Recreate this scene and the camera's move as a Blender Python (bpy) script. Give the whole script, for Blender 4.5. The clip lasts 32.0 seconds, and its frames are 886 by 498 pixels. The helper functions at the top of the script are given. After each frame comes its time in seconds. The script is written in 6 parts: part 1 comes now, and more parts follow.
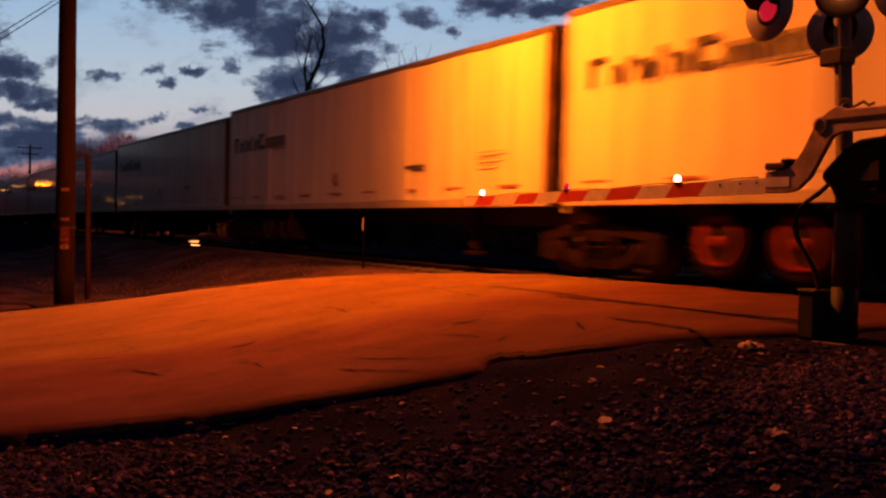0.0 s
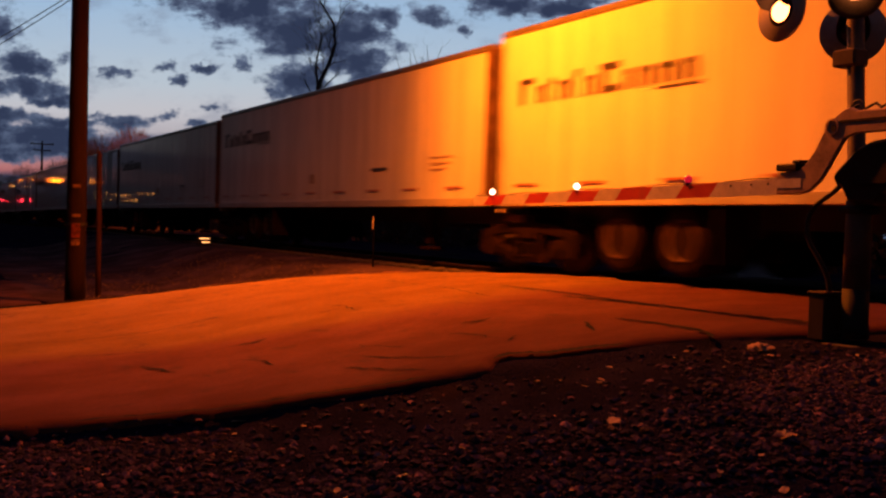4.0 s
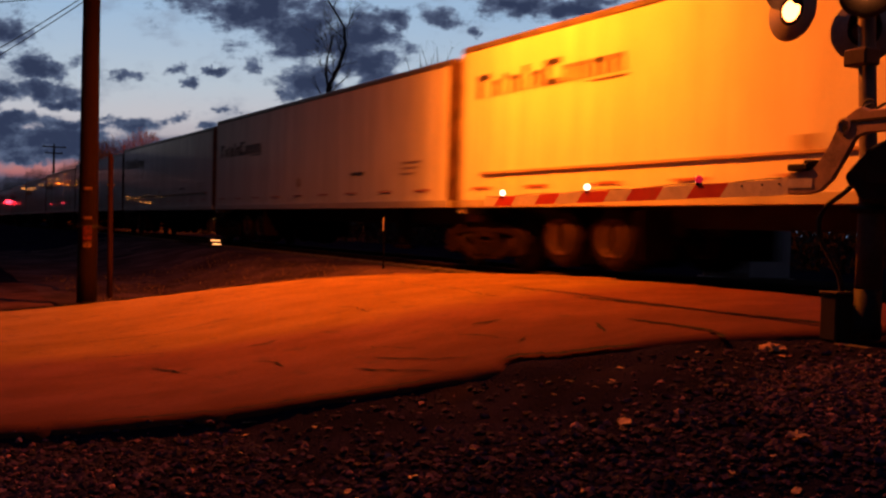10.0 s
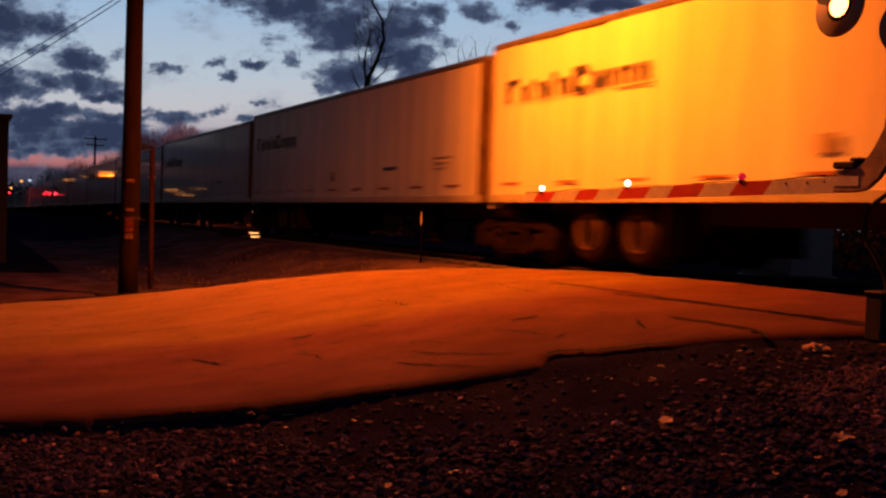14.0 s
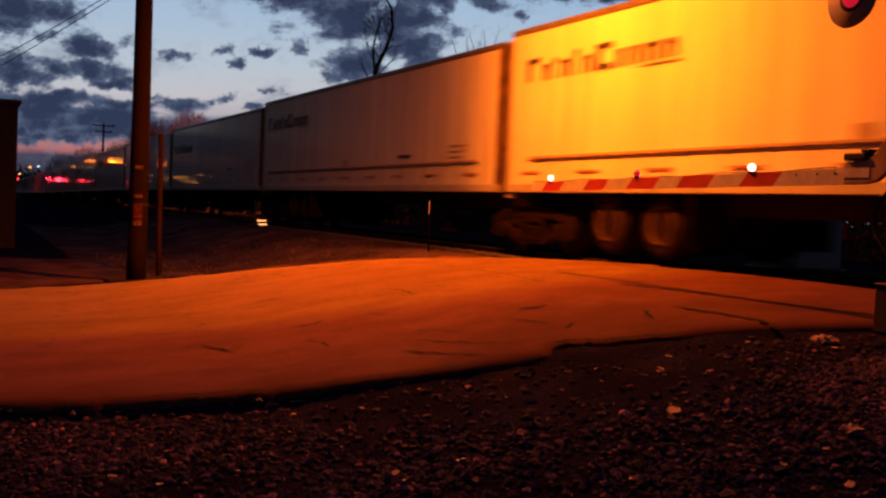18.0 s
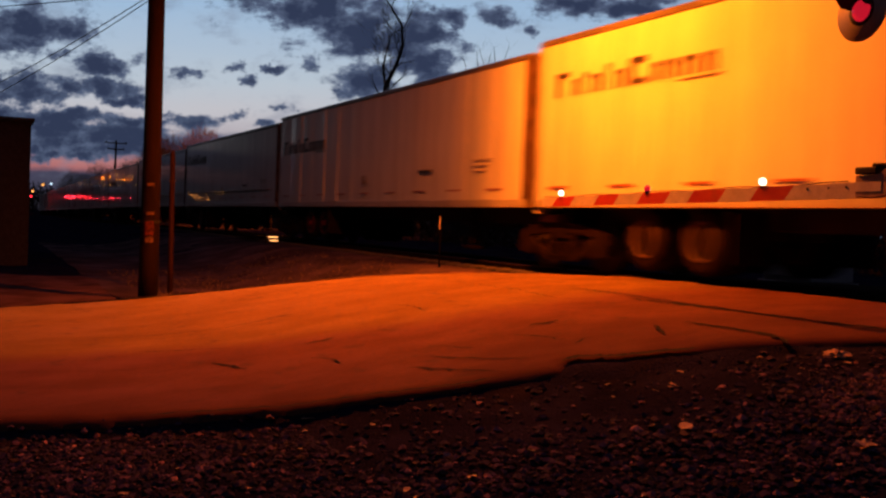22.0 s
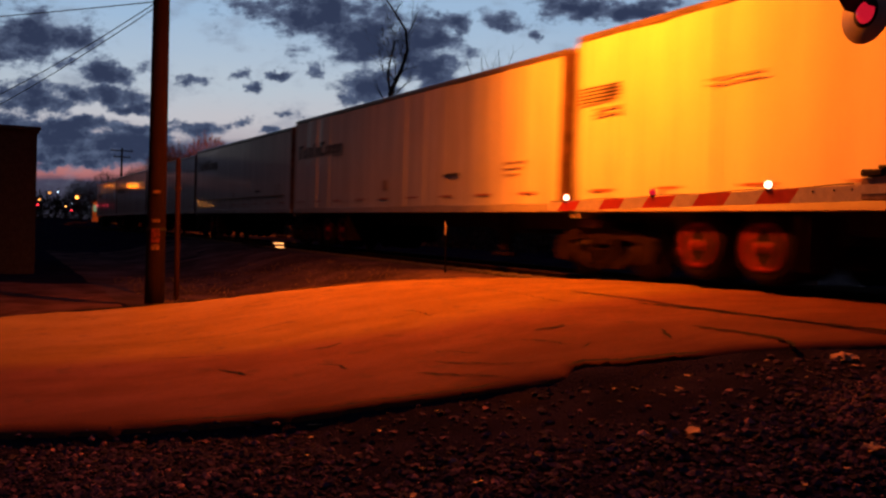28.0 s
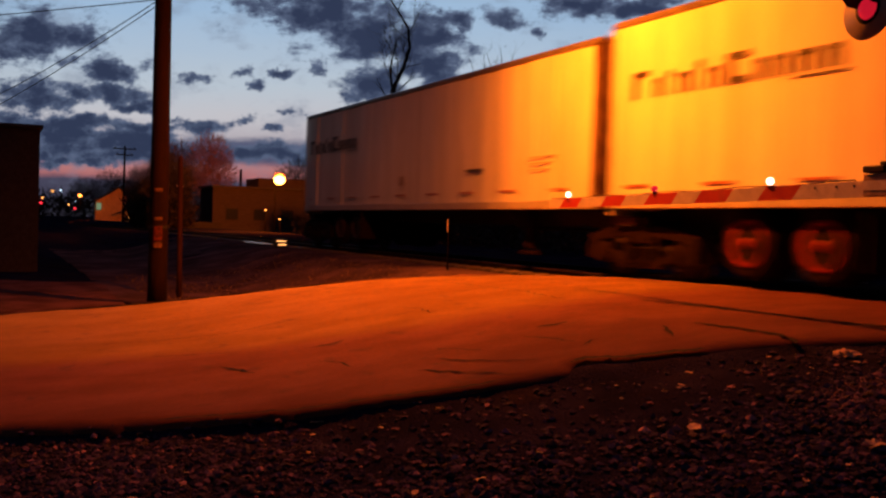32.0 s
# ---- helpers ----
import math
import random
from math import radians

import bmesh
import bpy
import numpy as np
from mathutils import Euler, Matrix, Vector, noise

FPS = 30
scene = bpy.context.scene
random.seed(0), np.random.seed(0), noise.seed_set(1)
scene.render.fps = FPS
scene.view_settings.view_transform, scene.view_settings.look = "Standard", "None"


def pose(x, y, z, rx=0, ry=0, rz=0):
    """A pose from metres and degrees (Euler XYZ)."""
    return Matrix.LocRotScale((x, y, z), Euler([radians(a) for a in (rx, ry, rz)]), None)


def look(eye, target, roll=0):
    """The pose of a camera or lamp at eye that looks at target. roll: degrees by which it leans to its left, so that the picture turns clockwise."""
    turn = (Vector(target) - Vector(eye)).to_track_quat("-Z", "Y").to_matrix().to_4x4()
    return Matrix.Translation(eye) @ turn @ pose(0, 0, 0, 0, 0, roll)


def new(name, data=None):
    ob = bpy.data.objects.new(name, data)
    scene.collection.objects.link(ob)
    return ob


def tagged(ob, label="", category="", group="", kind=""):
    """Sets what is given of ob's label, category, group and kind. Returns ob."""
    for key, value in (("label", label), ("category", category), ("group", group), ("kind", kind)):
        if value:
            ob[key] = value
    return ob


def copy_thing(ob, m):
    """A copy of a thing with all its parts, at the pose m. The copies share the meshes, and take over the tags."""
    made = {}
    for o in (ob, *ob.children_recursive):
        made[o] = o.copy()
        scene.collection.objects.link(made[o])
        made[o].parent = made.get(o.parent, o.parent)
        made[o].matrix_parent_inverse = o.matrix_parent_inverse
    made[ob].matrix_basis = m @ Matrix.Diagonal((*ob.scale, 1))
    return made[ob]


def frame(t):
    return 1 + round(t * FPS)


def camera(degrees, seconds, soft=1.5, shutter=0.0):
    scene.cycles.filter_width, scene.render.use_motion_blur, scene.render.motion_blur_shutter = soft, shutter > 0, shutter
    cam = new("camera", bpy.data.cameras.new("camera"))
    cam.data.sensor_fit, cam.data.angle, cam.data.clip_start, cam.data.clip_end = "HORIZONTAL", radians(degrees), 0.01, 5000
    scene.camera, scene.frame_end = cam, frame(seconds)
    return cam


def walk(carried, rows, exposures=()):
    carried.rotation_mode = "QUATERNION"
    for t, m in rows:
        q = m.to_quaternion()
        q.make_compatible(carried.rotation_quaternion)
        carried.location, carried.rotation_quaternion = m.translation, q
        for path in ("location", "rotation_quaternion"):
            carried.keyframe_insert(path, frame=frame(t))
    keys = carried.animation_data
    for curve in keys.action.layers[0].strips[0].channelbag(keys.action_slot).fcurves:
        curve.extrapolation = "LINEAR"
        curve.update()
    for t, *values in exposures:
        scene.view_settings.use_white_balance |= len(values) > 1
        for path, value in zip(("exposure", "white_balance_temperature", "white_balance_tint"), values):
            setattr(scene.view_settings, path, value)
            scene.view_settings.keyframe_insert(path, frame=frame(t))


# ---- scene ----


# ======================= camera and its way =======================
# World: X along the train's way, Y from the camera towards the track, Z up; rail top near z = 0.03.
cam = camera(47.09, 32.0, soft=2.4, shutter=0.6)
PATH = [
    (0.0, 0.013, 0.024, 0.738, 88.74, -1.3, 61.229),
    (0.5, 0.012, 0.022, 0.74, 88.827, -1.163, 61.26),
    (1.0, 0.012, 0.021, 0.733, 88.667, -1.231, 61.232),
    (1.5, 0.015, 0.026, 0.727, 88.484, -1.49, 61.239),
    (2.0, 0.012, 0.022, 0.738, 88.414, -1.66, 61.418),
    (2.5, 0.013, 0.024, 0.742, 88.569, -1.638, 61.468),
    (4.5, 0.013, 0.024, 0.739, 88.656, -1.731, 61.826),
    (5.0, 0.012, 0.021, 0.74, 88.707, -1.875, 61.612),
    (5.5, 0.009, 0.016, 0.738, 88.416, -1.724, 62.122),
    (6.0, 0.008, 0.014, 0.737, 88.416, -1.642, 62.347),
    (6.5, 0.008, 0.014, 0.738, 88.233, -1.569, 62.381),
    (7.0, 0.005, 0.008, 0.736, 87.979, -1.665, 62.485),
    (7.5, 0.005, 0.009, 0.733, 87.926, -1.735, 62.571),
    (8.0, 0.002, 0.004, 0.739, 87.916, -1.649, 62.697),
    (8.5, 0.008, 0.014, 0.736, 88.213, -1.633, 62.399),
    (9.0, 0.014, 0.026, 0.736, 88.391, -1.565, 62.299),
    (9.5, 0.016, 0.029, 0.738, 88.673, -1.557, 62.39),
    (10.0, 0.014, 0.026, 0.737, 88.718, -1.537, 62.378),
    (10.5, 0.014, 0.025, 0.739, 88.674, -1.689, 62.416),
    (11.0, 0.009, 0.017, 0.743, 88.418, -1.791, 62.791),
    (11.5, 0.004, 0.007, 0.736, 88.697, -1.943, 63.024),
    (12.0, 0.006, 0.011, 0.739, 88.691, -1.886, 63.001),
    (12.5, 0.003, 0.006, 0.744, 88.889, -1.88, 63.385),
    (13.0, -0.0, -0.0, 0.739, 88.973, -1.91, 64.034),
    (13.5, -0.002, -0.004, 0.737, 88.692, -1.954, 64.168),
    (14.0, -0.005, -0.008, 0.743, 88.336, -2.044, 64.394),
    (14.5, -0.003, -0.005, 0.739, 88.188, -2.093, 64.337),
    (16.5, -0.004, -0.007, 0.734, 88.104, -2.008, 64.9),
    (17.0, -0.011, -0.019, 0.741, 87.859, -2.029, 64.828),
    (17.5, -0.01, -0.018, 0.737, 87.696, -2.393, 65.154),
    (18.0, -0.011, -0.02, 0.736, 87.72, -2.496, 64.801),
    (18.5, -0.01, -0.017, 0.742, 87.979, -2.643, 64.829),
    (19.0, -0.009, -0.016, 0.744, 88.035, -2.794, 65.077),
    (19.5, -0.011, -0.02, 0.746, 88.112, -2.672, 65.363),
    (20.0, -0.01, -0.018, 0.739, 88.376, -2.477, 65.511),
    (20.5, -0.009, -0.017, 0.742, 88.182, -2.663, 65.644),
    (21.0, -0.009, -0.016, 0.742, 88.311, -2.618, 65.402),
    (21.5, -0.007, -0.013, 0.742, 88.506, -2.192, 65.308),
    (22.0, -0.008, -0.015, 0.741, 88.56, -2.231, 65.42),
    (22.5, -0.01, -0.017, 0.745, 88.624, -2.118, 65.463),
    (23.0, -0.012, -0.022, 0.742, 88.581, -2.25, 65.5),
    (23.5, -0.01, -0.018, 0.741, 88.446, -2.21, 65.331),
    (24.0, -0.006, -0.011, 0.745, 88.632, -2.138, 65.441),
    (24.5, -0.006, -0.011, 0.74, 88.533, -2.011, 65.312),
    (25.0, -0.004, -0.008, 0.745, 88.442, -1.909, 65.42),
    (25.5, -0.005, -0.01, 0.744, 88.674, -2.037, 65.349),
    (27.5, -0.003, -0.006, 0.741, 89.073, -1.83, 65.536),
    (28.0, -0.006, -0.01, 0.743, 88.839, -1.81, 65.748),
    (28.5, -0.004, -0.008, 0.741, 88.713, -1.903, 65.73),
    (29.0, -0.006, -0.011, 0.742, 88.499, -1.817, 65.798),
    (29.5, -0.007, -0.013, 0.745, 88.439, -1.766, 65.678),
    (30.0, -0.007, -0.013, 0.742, 88.415, -1.866, 65.87),
    (30.5, -0.008, -0.015, 0.743, 88.433, -1.774, 65.921),
    (31.0, -0.007, -0.013, 0.744, 88.418, -1.86, 65.705),
    (31.5, -0.004, -0.007, 0.747, 88.569, -1.886, 65.843),
    (32.0, -0.001, -0.002, 0.741, 88.69, -1.71, 65.905),
]
walk(cam, [(r[0], pose(*r[1:])) for r in PATH])


# ======================= node helpers =======================
class Tree:
    """Small wrapper for building node trees."""

    def __init__(self, nt):
        self.nt = nt
        nt.nodes.clear()

    def add(self, kind, ins=None, **props):
        n = self.nt.nodes.new(kind)
        for k, v in props.items():
            setattr(n, k, v)
        for k, v in (ins or {}).items():
            self.plug(n.inputs[k], v)
        return n

    def plug(self, sock, v):
        if isinstance(v, bpy.types.NodeSocket):
            self.nt.links.new(v, sock)
        else:
            sock.default_value = v

    def math(self, op, a, b=0.0, clamp=False):
        n = self.add("ShaderNodeMath", {0: a, 1: b}, operation=op, use_clamp=clamp)
        return n.outputs[0]

    def smooth(self, v, lo, hi, a=0.0, b=1.0):
        n = self.add("ShaderNodeMapRange", {0: v, 1: lo, 2: hi, 3: a, 4: b}, interpolation_type="SMOOTHSTEP")
        return n.outputs[0]

    def mix(self, f, a, b, blend="MIX"):
        n = self.add("ShaderNodeMix", data_type="RGBA", blend_type=blend)
        self.plug(n.inputs[0], f)
        self.plug(n.inputs[6], a)
        self.plug(n.inputs[7], b)
        return n.outputs[2]

    def noise(self, vec, scale, detail=4.0, rough=0.55):
        n = self.add("ShaderNodeTexNoise", {"Scale": scale, "Detail": detail, "Roughness": rough})
        if vec is not None:
            self.plug(n.inputs["Vector"], vec)
        return n.outputs[0]

    def coords(self, scale=(1, 1, 1)):
        c = self.add("ShaderNodeTexCoord").outputs["Object"]
        rnd = self.math("MULTIPLY", self.add("ShaderNodeObjectInfo").outputs["Random"], 61.0)
        c = self.add("ShaderNodeVectorMath", {0: c, 1: rnd}, operation="ADD").outputs[0]
        return self.add("ShaderNodeMapping", {"Vector": c, "Scale": scale}).outputs[0]

    def ramp(self, v, stops):
        n = self.add("ShaderNodeValToRGB", {0: v})
        el = n.color_ramp.elements
        while len(el) < len(stops):
            el.new(0.5)
        for e, (p, c) in zip(el, stops):
            e.position, e.color = p, (*c, 1)
        return n.outputs[0]


def rgb(*c):
    return (*c, 1.0)


def matter(name, base, rough=0.6, metal=0.0, spec=0.5, vary=0.25, scale=6.0, fine=60.0, bump=0.15, depth=0.01,
           dirt=None, dirt_at=(0.55, 0.75), stretch=(1, 1, 1), per_piece=0.0, rough_vary=0.12, coat=0.0, coat_rough=0.1):
    """A surface with variation at two scales, optional dirt patches and fine relief."""
    m = bpy.data.materials.new(name)
    m.use_nodes = True
    t = Tree(m.node_tree)
    vec = t.coords(stretch)
    big, small = t.noise(vec, scale, 5), t.noise(vec, fine, 3)
    lo = tuple(c * (1 - vary) for c in base)
    hi = tuple(min(1, c * (1 + vary)) for c in base)
    col = t.mix(t.smooth(big, 0.3, 0.7), rgb(*lo), rgb(*hi))
    col = t.mix(t.smooth(small, 0.35, 0.7, 0, 0.35), col, rgb(*(c * 0.55 for c in base)))
    if dirt:
        spots = t.noise(vec, scale * 0.6, 6, 0.7)
        col = t.mix(t.smooth(spots, *dirt_at, 0, 0.85), col, rgb(*dirt))
    if per_piece:
        rnd = t.add("ShaderNodeObjectInfo").outputs["Random"]
        col = t.mix(1.0, col, t.ramp(rnd, [(0, (1 - per_piece,) * 3), (1, (1, 1, 1))]), "MULTIPLY")
    r = t.smooth(big, 0.25, 0.75, max(0.03, rough - rough_vary), min(1, rough + rough_vary))
    b = t.add("ShaderNodeBump", {"Strength": bump, "Distance": depth, "Height": small})
    p = t.add("ShaderNodeBsdfPrincipled", {"Base Color": col, "Roughness": r, "Metallic": metal,
                                           "Specular IOR Level": spec, "Normal": b.outputs[0], "Coat Weight": coat, "Coat Roughness": coat_rough})
    t.add("ShaderNodeOutputMaterial", {0: p.outputs[0]})
    return m


def glow(name, colour, strength, base=(0.3, 0.02, 0.02)):
    """A lamp's lens or flame: it gives off light itself."""
    m = bpy.data.materials.new(name)
    m.use_nodes = True
    t = Tree(m.node_tree)
    p = t.add("ShaderNodeBsdfPrincipled", {"Base Color": rgb(*base), "Roughness": 0.25,
                                           "Emission Color": rgb(*colour), "Emission Strength": strength})
    t.add("ShaderNodeOutputMaterial", {0: p.outputs[0]})
    return m


# ======================= dusk sky =======================
# Directions in which the evening sky is described: the west, its right hand and up.
WEST = ((0.4818, 0.8763, 0.0), (0.0, 0.0, 1.0), (-0.8763, 0.4818, 0.0))


def make_sky():
    world = bpy.data.worlds.new("dusk")
    world.use_nodes = True
    scene.world = world
    t = Tree(world.node_tree)
    d = t.add("ShaderNodeTexCoord").outputs["Generated"]

    def along(v):
        return t.add("ShaderNodeVectorMath", {0: d, 1: tuple(v)}, operation="DOT_PRODUCT").outputs["Value"]

    right, fwd = along(WEST[0]), along(WEST[2])
    z = t.add("ShaderNodeSeparateXYZ", {0: d}).outputs[2]
    ahead = t.math("MAXIMUM", fwd, 0.08)
    u, v = t.math("DIVIDE", right, ahead), t.math("DIVIDE", z, ahead)
    plane = t.add("ShaderNodeCombineXYZ", {0: u, 1: v, 2: 0.0}).outputs[0]
    ragged = t.noise(t.add("ShaderNodeVectorMath", {0: plane, 1: (0.5, 1.6, 1.0)}, operation="MULTIPLY").outputs[0], 24.0, 6, 0.6)
    vv = t.math("ADD", v, t.math("MULTIPLY", t.math("SUBTRACT", ragged, 0.5), 0.022))
    clear = t.ramp(t.math("DIVIDE", vv, 0.42, True), [
        (0.0, (0.040, 0.036, 0.055)), (0.085, (0.06, 0.058, 0.10)), (0.104, (0.42, 0.15, 0.155)), (0.124, (0.47, 0.19, 0.19)),
        (0.140, (0.085, 0.088, 0.155)), (0.182, (0.095, 0.105, 0.18)), (0.200, (0.46, 0.42, 0.46)), (0.24, (0.54, 0.53, 0.57)),
        (0.32, (0.48, 0.55, 0.63)), (0.50, (0.34, 0.49, 0.68)), (1.0, (0.16, 0.27, 0.48))])
    clear = t.mix(t.smooth(u, -0.05, 0.35, 0, 0.35), clear, rgb(0.16, 0.27, 0.46))
    # cloud masses: centre and half size in the plane of the western sky
    masses = [(-0.207, 0.209, 0.061, 0.016), (-0.162, 0.188, 0.050, 0.022), (-0.112, 0.178, 0.033, 0.025), (-0.092, 0.156, 0.019, 0.019),
              (-0.155, 0.141, 0.022, 0.016), (-0.172, 0.130, 0.014, 0.008), (-0.085, 0.201, 0.016, 0.009), (-0.068, 0.196, 0.006, 0.004),
              (-0.027, 0.205, 0.014, 0.009), (0.004, 0.189, 0.007, 0.004), (0.048, 0.217, 0.033, 0.011), (0.100, 0.218, 0.028, 0.009),
              (-0.505, 0.180, 0.042, 0.021), (-0.458, 0.183, 0.017, 0.016), (-0.418, 0.144, 0.031, 0.012), (-0.507, 0.120, 0.042, 0.012),
              (-0.427, 0.124, 0.036, 0.009), (-0.397, 0.113, 0.022, 0.006), (-0.479, 0.094, 0.067, 0.006), (-0.467, 0.083, 0.089, 0.007),
              (-0.361, 0.064, 0.144, 0.008), (-0.262, 0.066, 0.080, 0.008), (-0.437, 0.058, 0.022, 0.005), (-0.502, 0.054, 0.033, 0.006),
              (-0.285, 0.149, 0.012, 0.005), (-0.276, 0.135, 0.008, 0.007), (-0.235, 0.110, 0.011, 0.004), (-0.286, 0.100, 0.013, 0.004),
              (-0.260, 0.092, 0.008, 0.004), (-0.339, 0.140, 0.014, 0.004), (-0.250, 0.147, 0.010, 0.003), (-0.213, 0.156, 0.007, 0.008),
              (-0.500, 0.090, 0.060, 0.010), (-0.500, 0.117, 0.045, 0.009), (-0.430, 0.078, 0.075, 0.012), (-0.380, 0.090, 0.050, 0.006), (-0.469, 0.157, 0.011, 0.004), (-0.361, 0.097, 0.014, 0.003)]
    stretched = t.add("ShaderNodeVectorMath", {0: plane, 1: (0.7, 1.25, 1.0)}, operation="MULTIPLY").outputs[0]
    warp = t.noise(stretched, 38.0, 8, 0.62)
    push = t.add("ShaderNodeTexNoise", {"Vector": plane, "Scale": 26.0, "Detail": 8.0, "Roughness": 0.66}).outputs[1]
    push = t.add("ShaderNodeVectorMath", {0: push, 1: (0.5, 0.5, 0.5)}, operation="SUBTRACT").outputs[0]
    push = t.add("ShaderNodeVectorMath", {0: push, 1: (0.058, 0.036, 0.0)}, operation="MULTIPLY").outputs[0]
    bent = t.add("ShaderNodeVectorMath", {0: plane, 1: push}, operation="ADD").outputs[0]
    bent = t.add("ShaderNodeSeparateXYZ", {0: bent})
    bu, bv = bent.outputs[0], bent.outputs[1]
    cover = None
    for cu, cv, su, sv in masses:
        a = t.math("DIVIDE", t.math("SUBTRACT", bu, cu), su)
        b = t.math("DIVIDE", t.math("SUBTRACT", bv, cv), sv)
        r2 = t.math("ADD", t.math("MULTIPLY", a, a), t.math("MULTIPLY", b, b))
        f = t.math("MULTIPLY", t.math("POWER", 2.718, t.math("MULTIPLY", r2, -0.33)), 0.84 if su < 0.018 else 1.0)
        cover = f if cover is None else t.math("MAXIMUM", cover, f)
    dens = t.math("ADD", cover, t.math("MULTIPLY", t.math("SUBTRACT", warp, 0.5), 1.9))
    mask = t.smooth(dens, 0.38, 0.74)
    body = t.math("ADD", dens, t.math("MULTIPLY", t.math("SUBTRACT", t.noise(plane, 60.0, 6, 0.6), 0.5), 0.7))
    shade = t.mix(t.smooth(body, 0.5, 1.05), rgb(0.100, 0.132, 0.218), rgb(0.029, 0.041, 0.086))
    veil = t.smooth(t.noise(stretched, 26.0, 6, 0.6), 0.50, 0.72, 0.0, 0.45)
    clear = t.mix(veil, clear, rgb(0.19, 0.22, 0.31))
    sky = t.mix(mask, clear, shade)
    sky = t.mix(t.smooth(fwd, 0.60, 0.80, 0.75, 0.0), sky, rgb(0.27, 0.24, 0.20))
    sky = t.mix(t.smooth(z, 0.45, 0.70), sky, rgb(0.18, 0.20, 0.38))
    # the east, behind, is already dark, and so is the sky overhead
    glowing = t.smooth(fwd, 0.72, 0.90, 0.05, 1.0)
    high = t.smooth(z, 0.22, 0.45, 1.0, 0.65)
    level = t.math("MULTIPLY", glowing, high)
    below = t.smooth(z, -0.05, 0.0, 0.05, 1.0)
    level = t.math("MAXIMUM", level, t.smooth(z, 0.45, 0.85, 0.0, 0.31))
    level = t.math("MULTIPLY", level, below)
    bg = t.add("ShaderNodeBackground", {0: sky, 1: level})
    t.add("ShaderNodeOutputWorld", {0: bg.outputs[0]})


make_sky()

# ======================= lamps =======================
SODIUM = (1.0, 0.165, 0.004)


def lamp_point(name, at, power, colour, radius):
    data = bpy.data.lights.new(name, "POINT")
    data.energy, data.color, data.shadow_soft_size = power, colour, radius
    ob = new(name, data)
    ob.location = at
    return ob


def lamp_beam(name, at, target, power, colour, radius):
    """A luminaire that throws its light mainly one way, fading to nothing sideways."""
    data = bpy.data.lights.new(name, "SPOT")
    data.energy, data.color, data.shadow_soft_size = power, colour, radius
    data.spot_size, data.spot_blend = math.pi, 1.0
    ob = new(name, data)
    ob.matrix_basis = look(at, target)
    return ob


STREET = Vector((-12.8, 5.4, 6.4))
lamp_beam("street_lamp_light", STREET, (-12.9, 7.2, 0.0), 9300, SODIUM, 0.06)
lamp_point("far_street_lamp_light", (-164.0, -1.5, 5.7), 120, SODIUM, 0.2)
lamp_point("yard_lamp_light", (-74.5, 19.6, 5.2), 16000, SODIUM, 0.25)

lamp_point("house_lamp_light", (-196.5, 16.0, 4.6), 3000, (1.0, 0.16, 0.004), 0.3)
lamp_point("far_signal_light", (-164.6, 6.6, 2.6), 130, (1.0, 0.02, 0.04), 0.3)

# ======================= materials =======================
M = {}


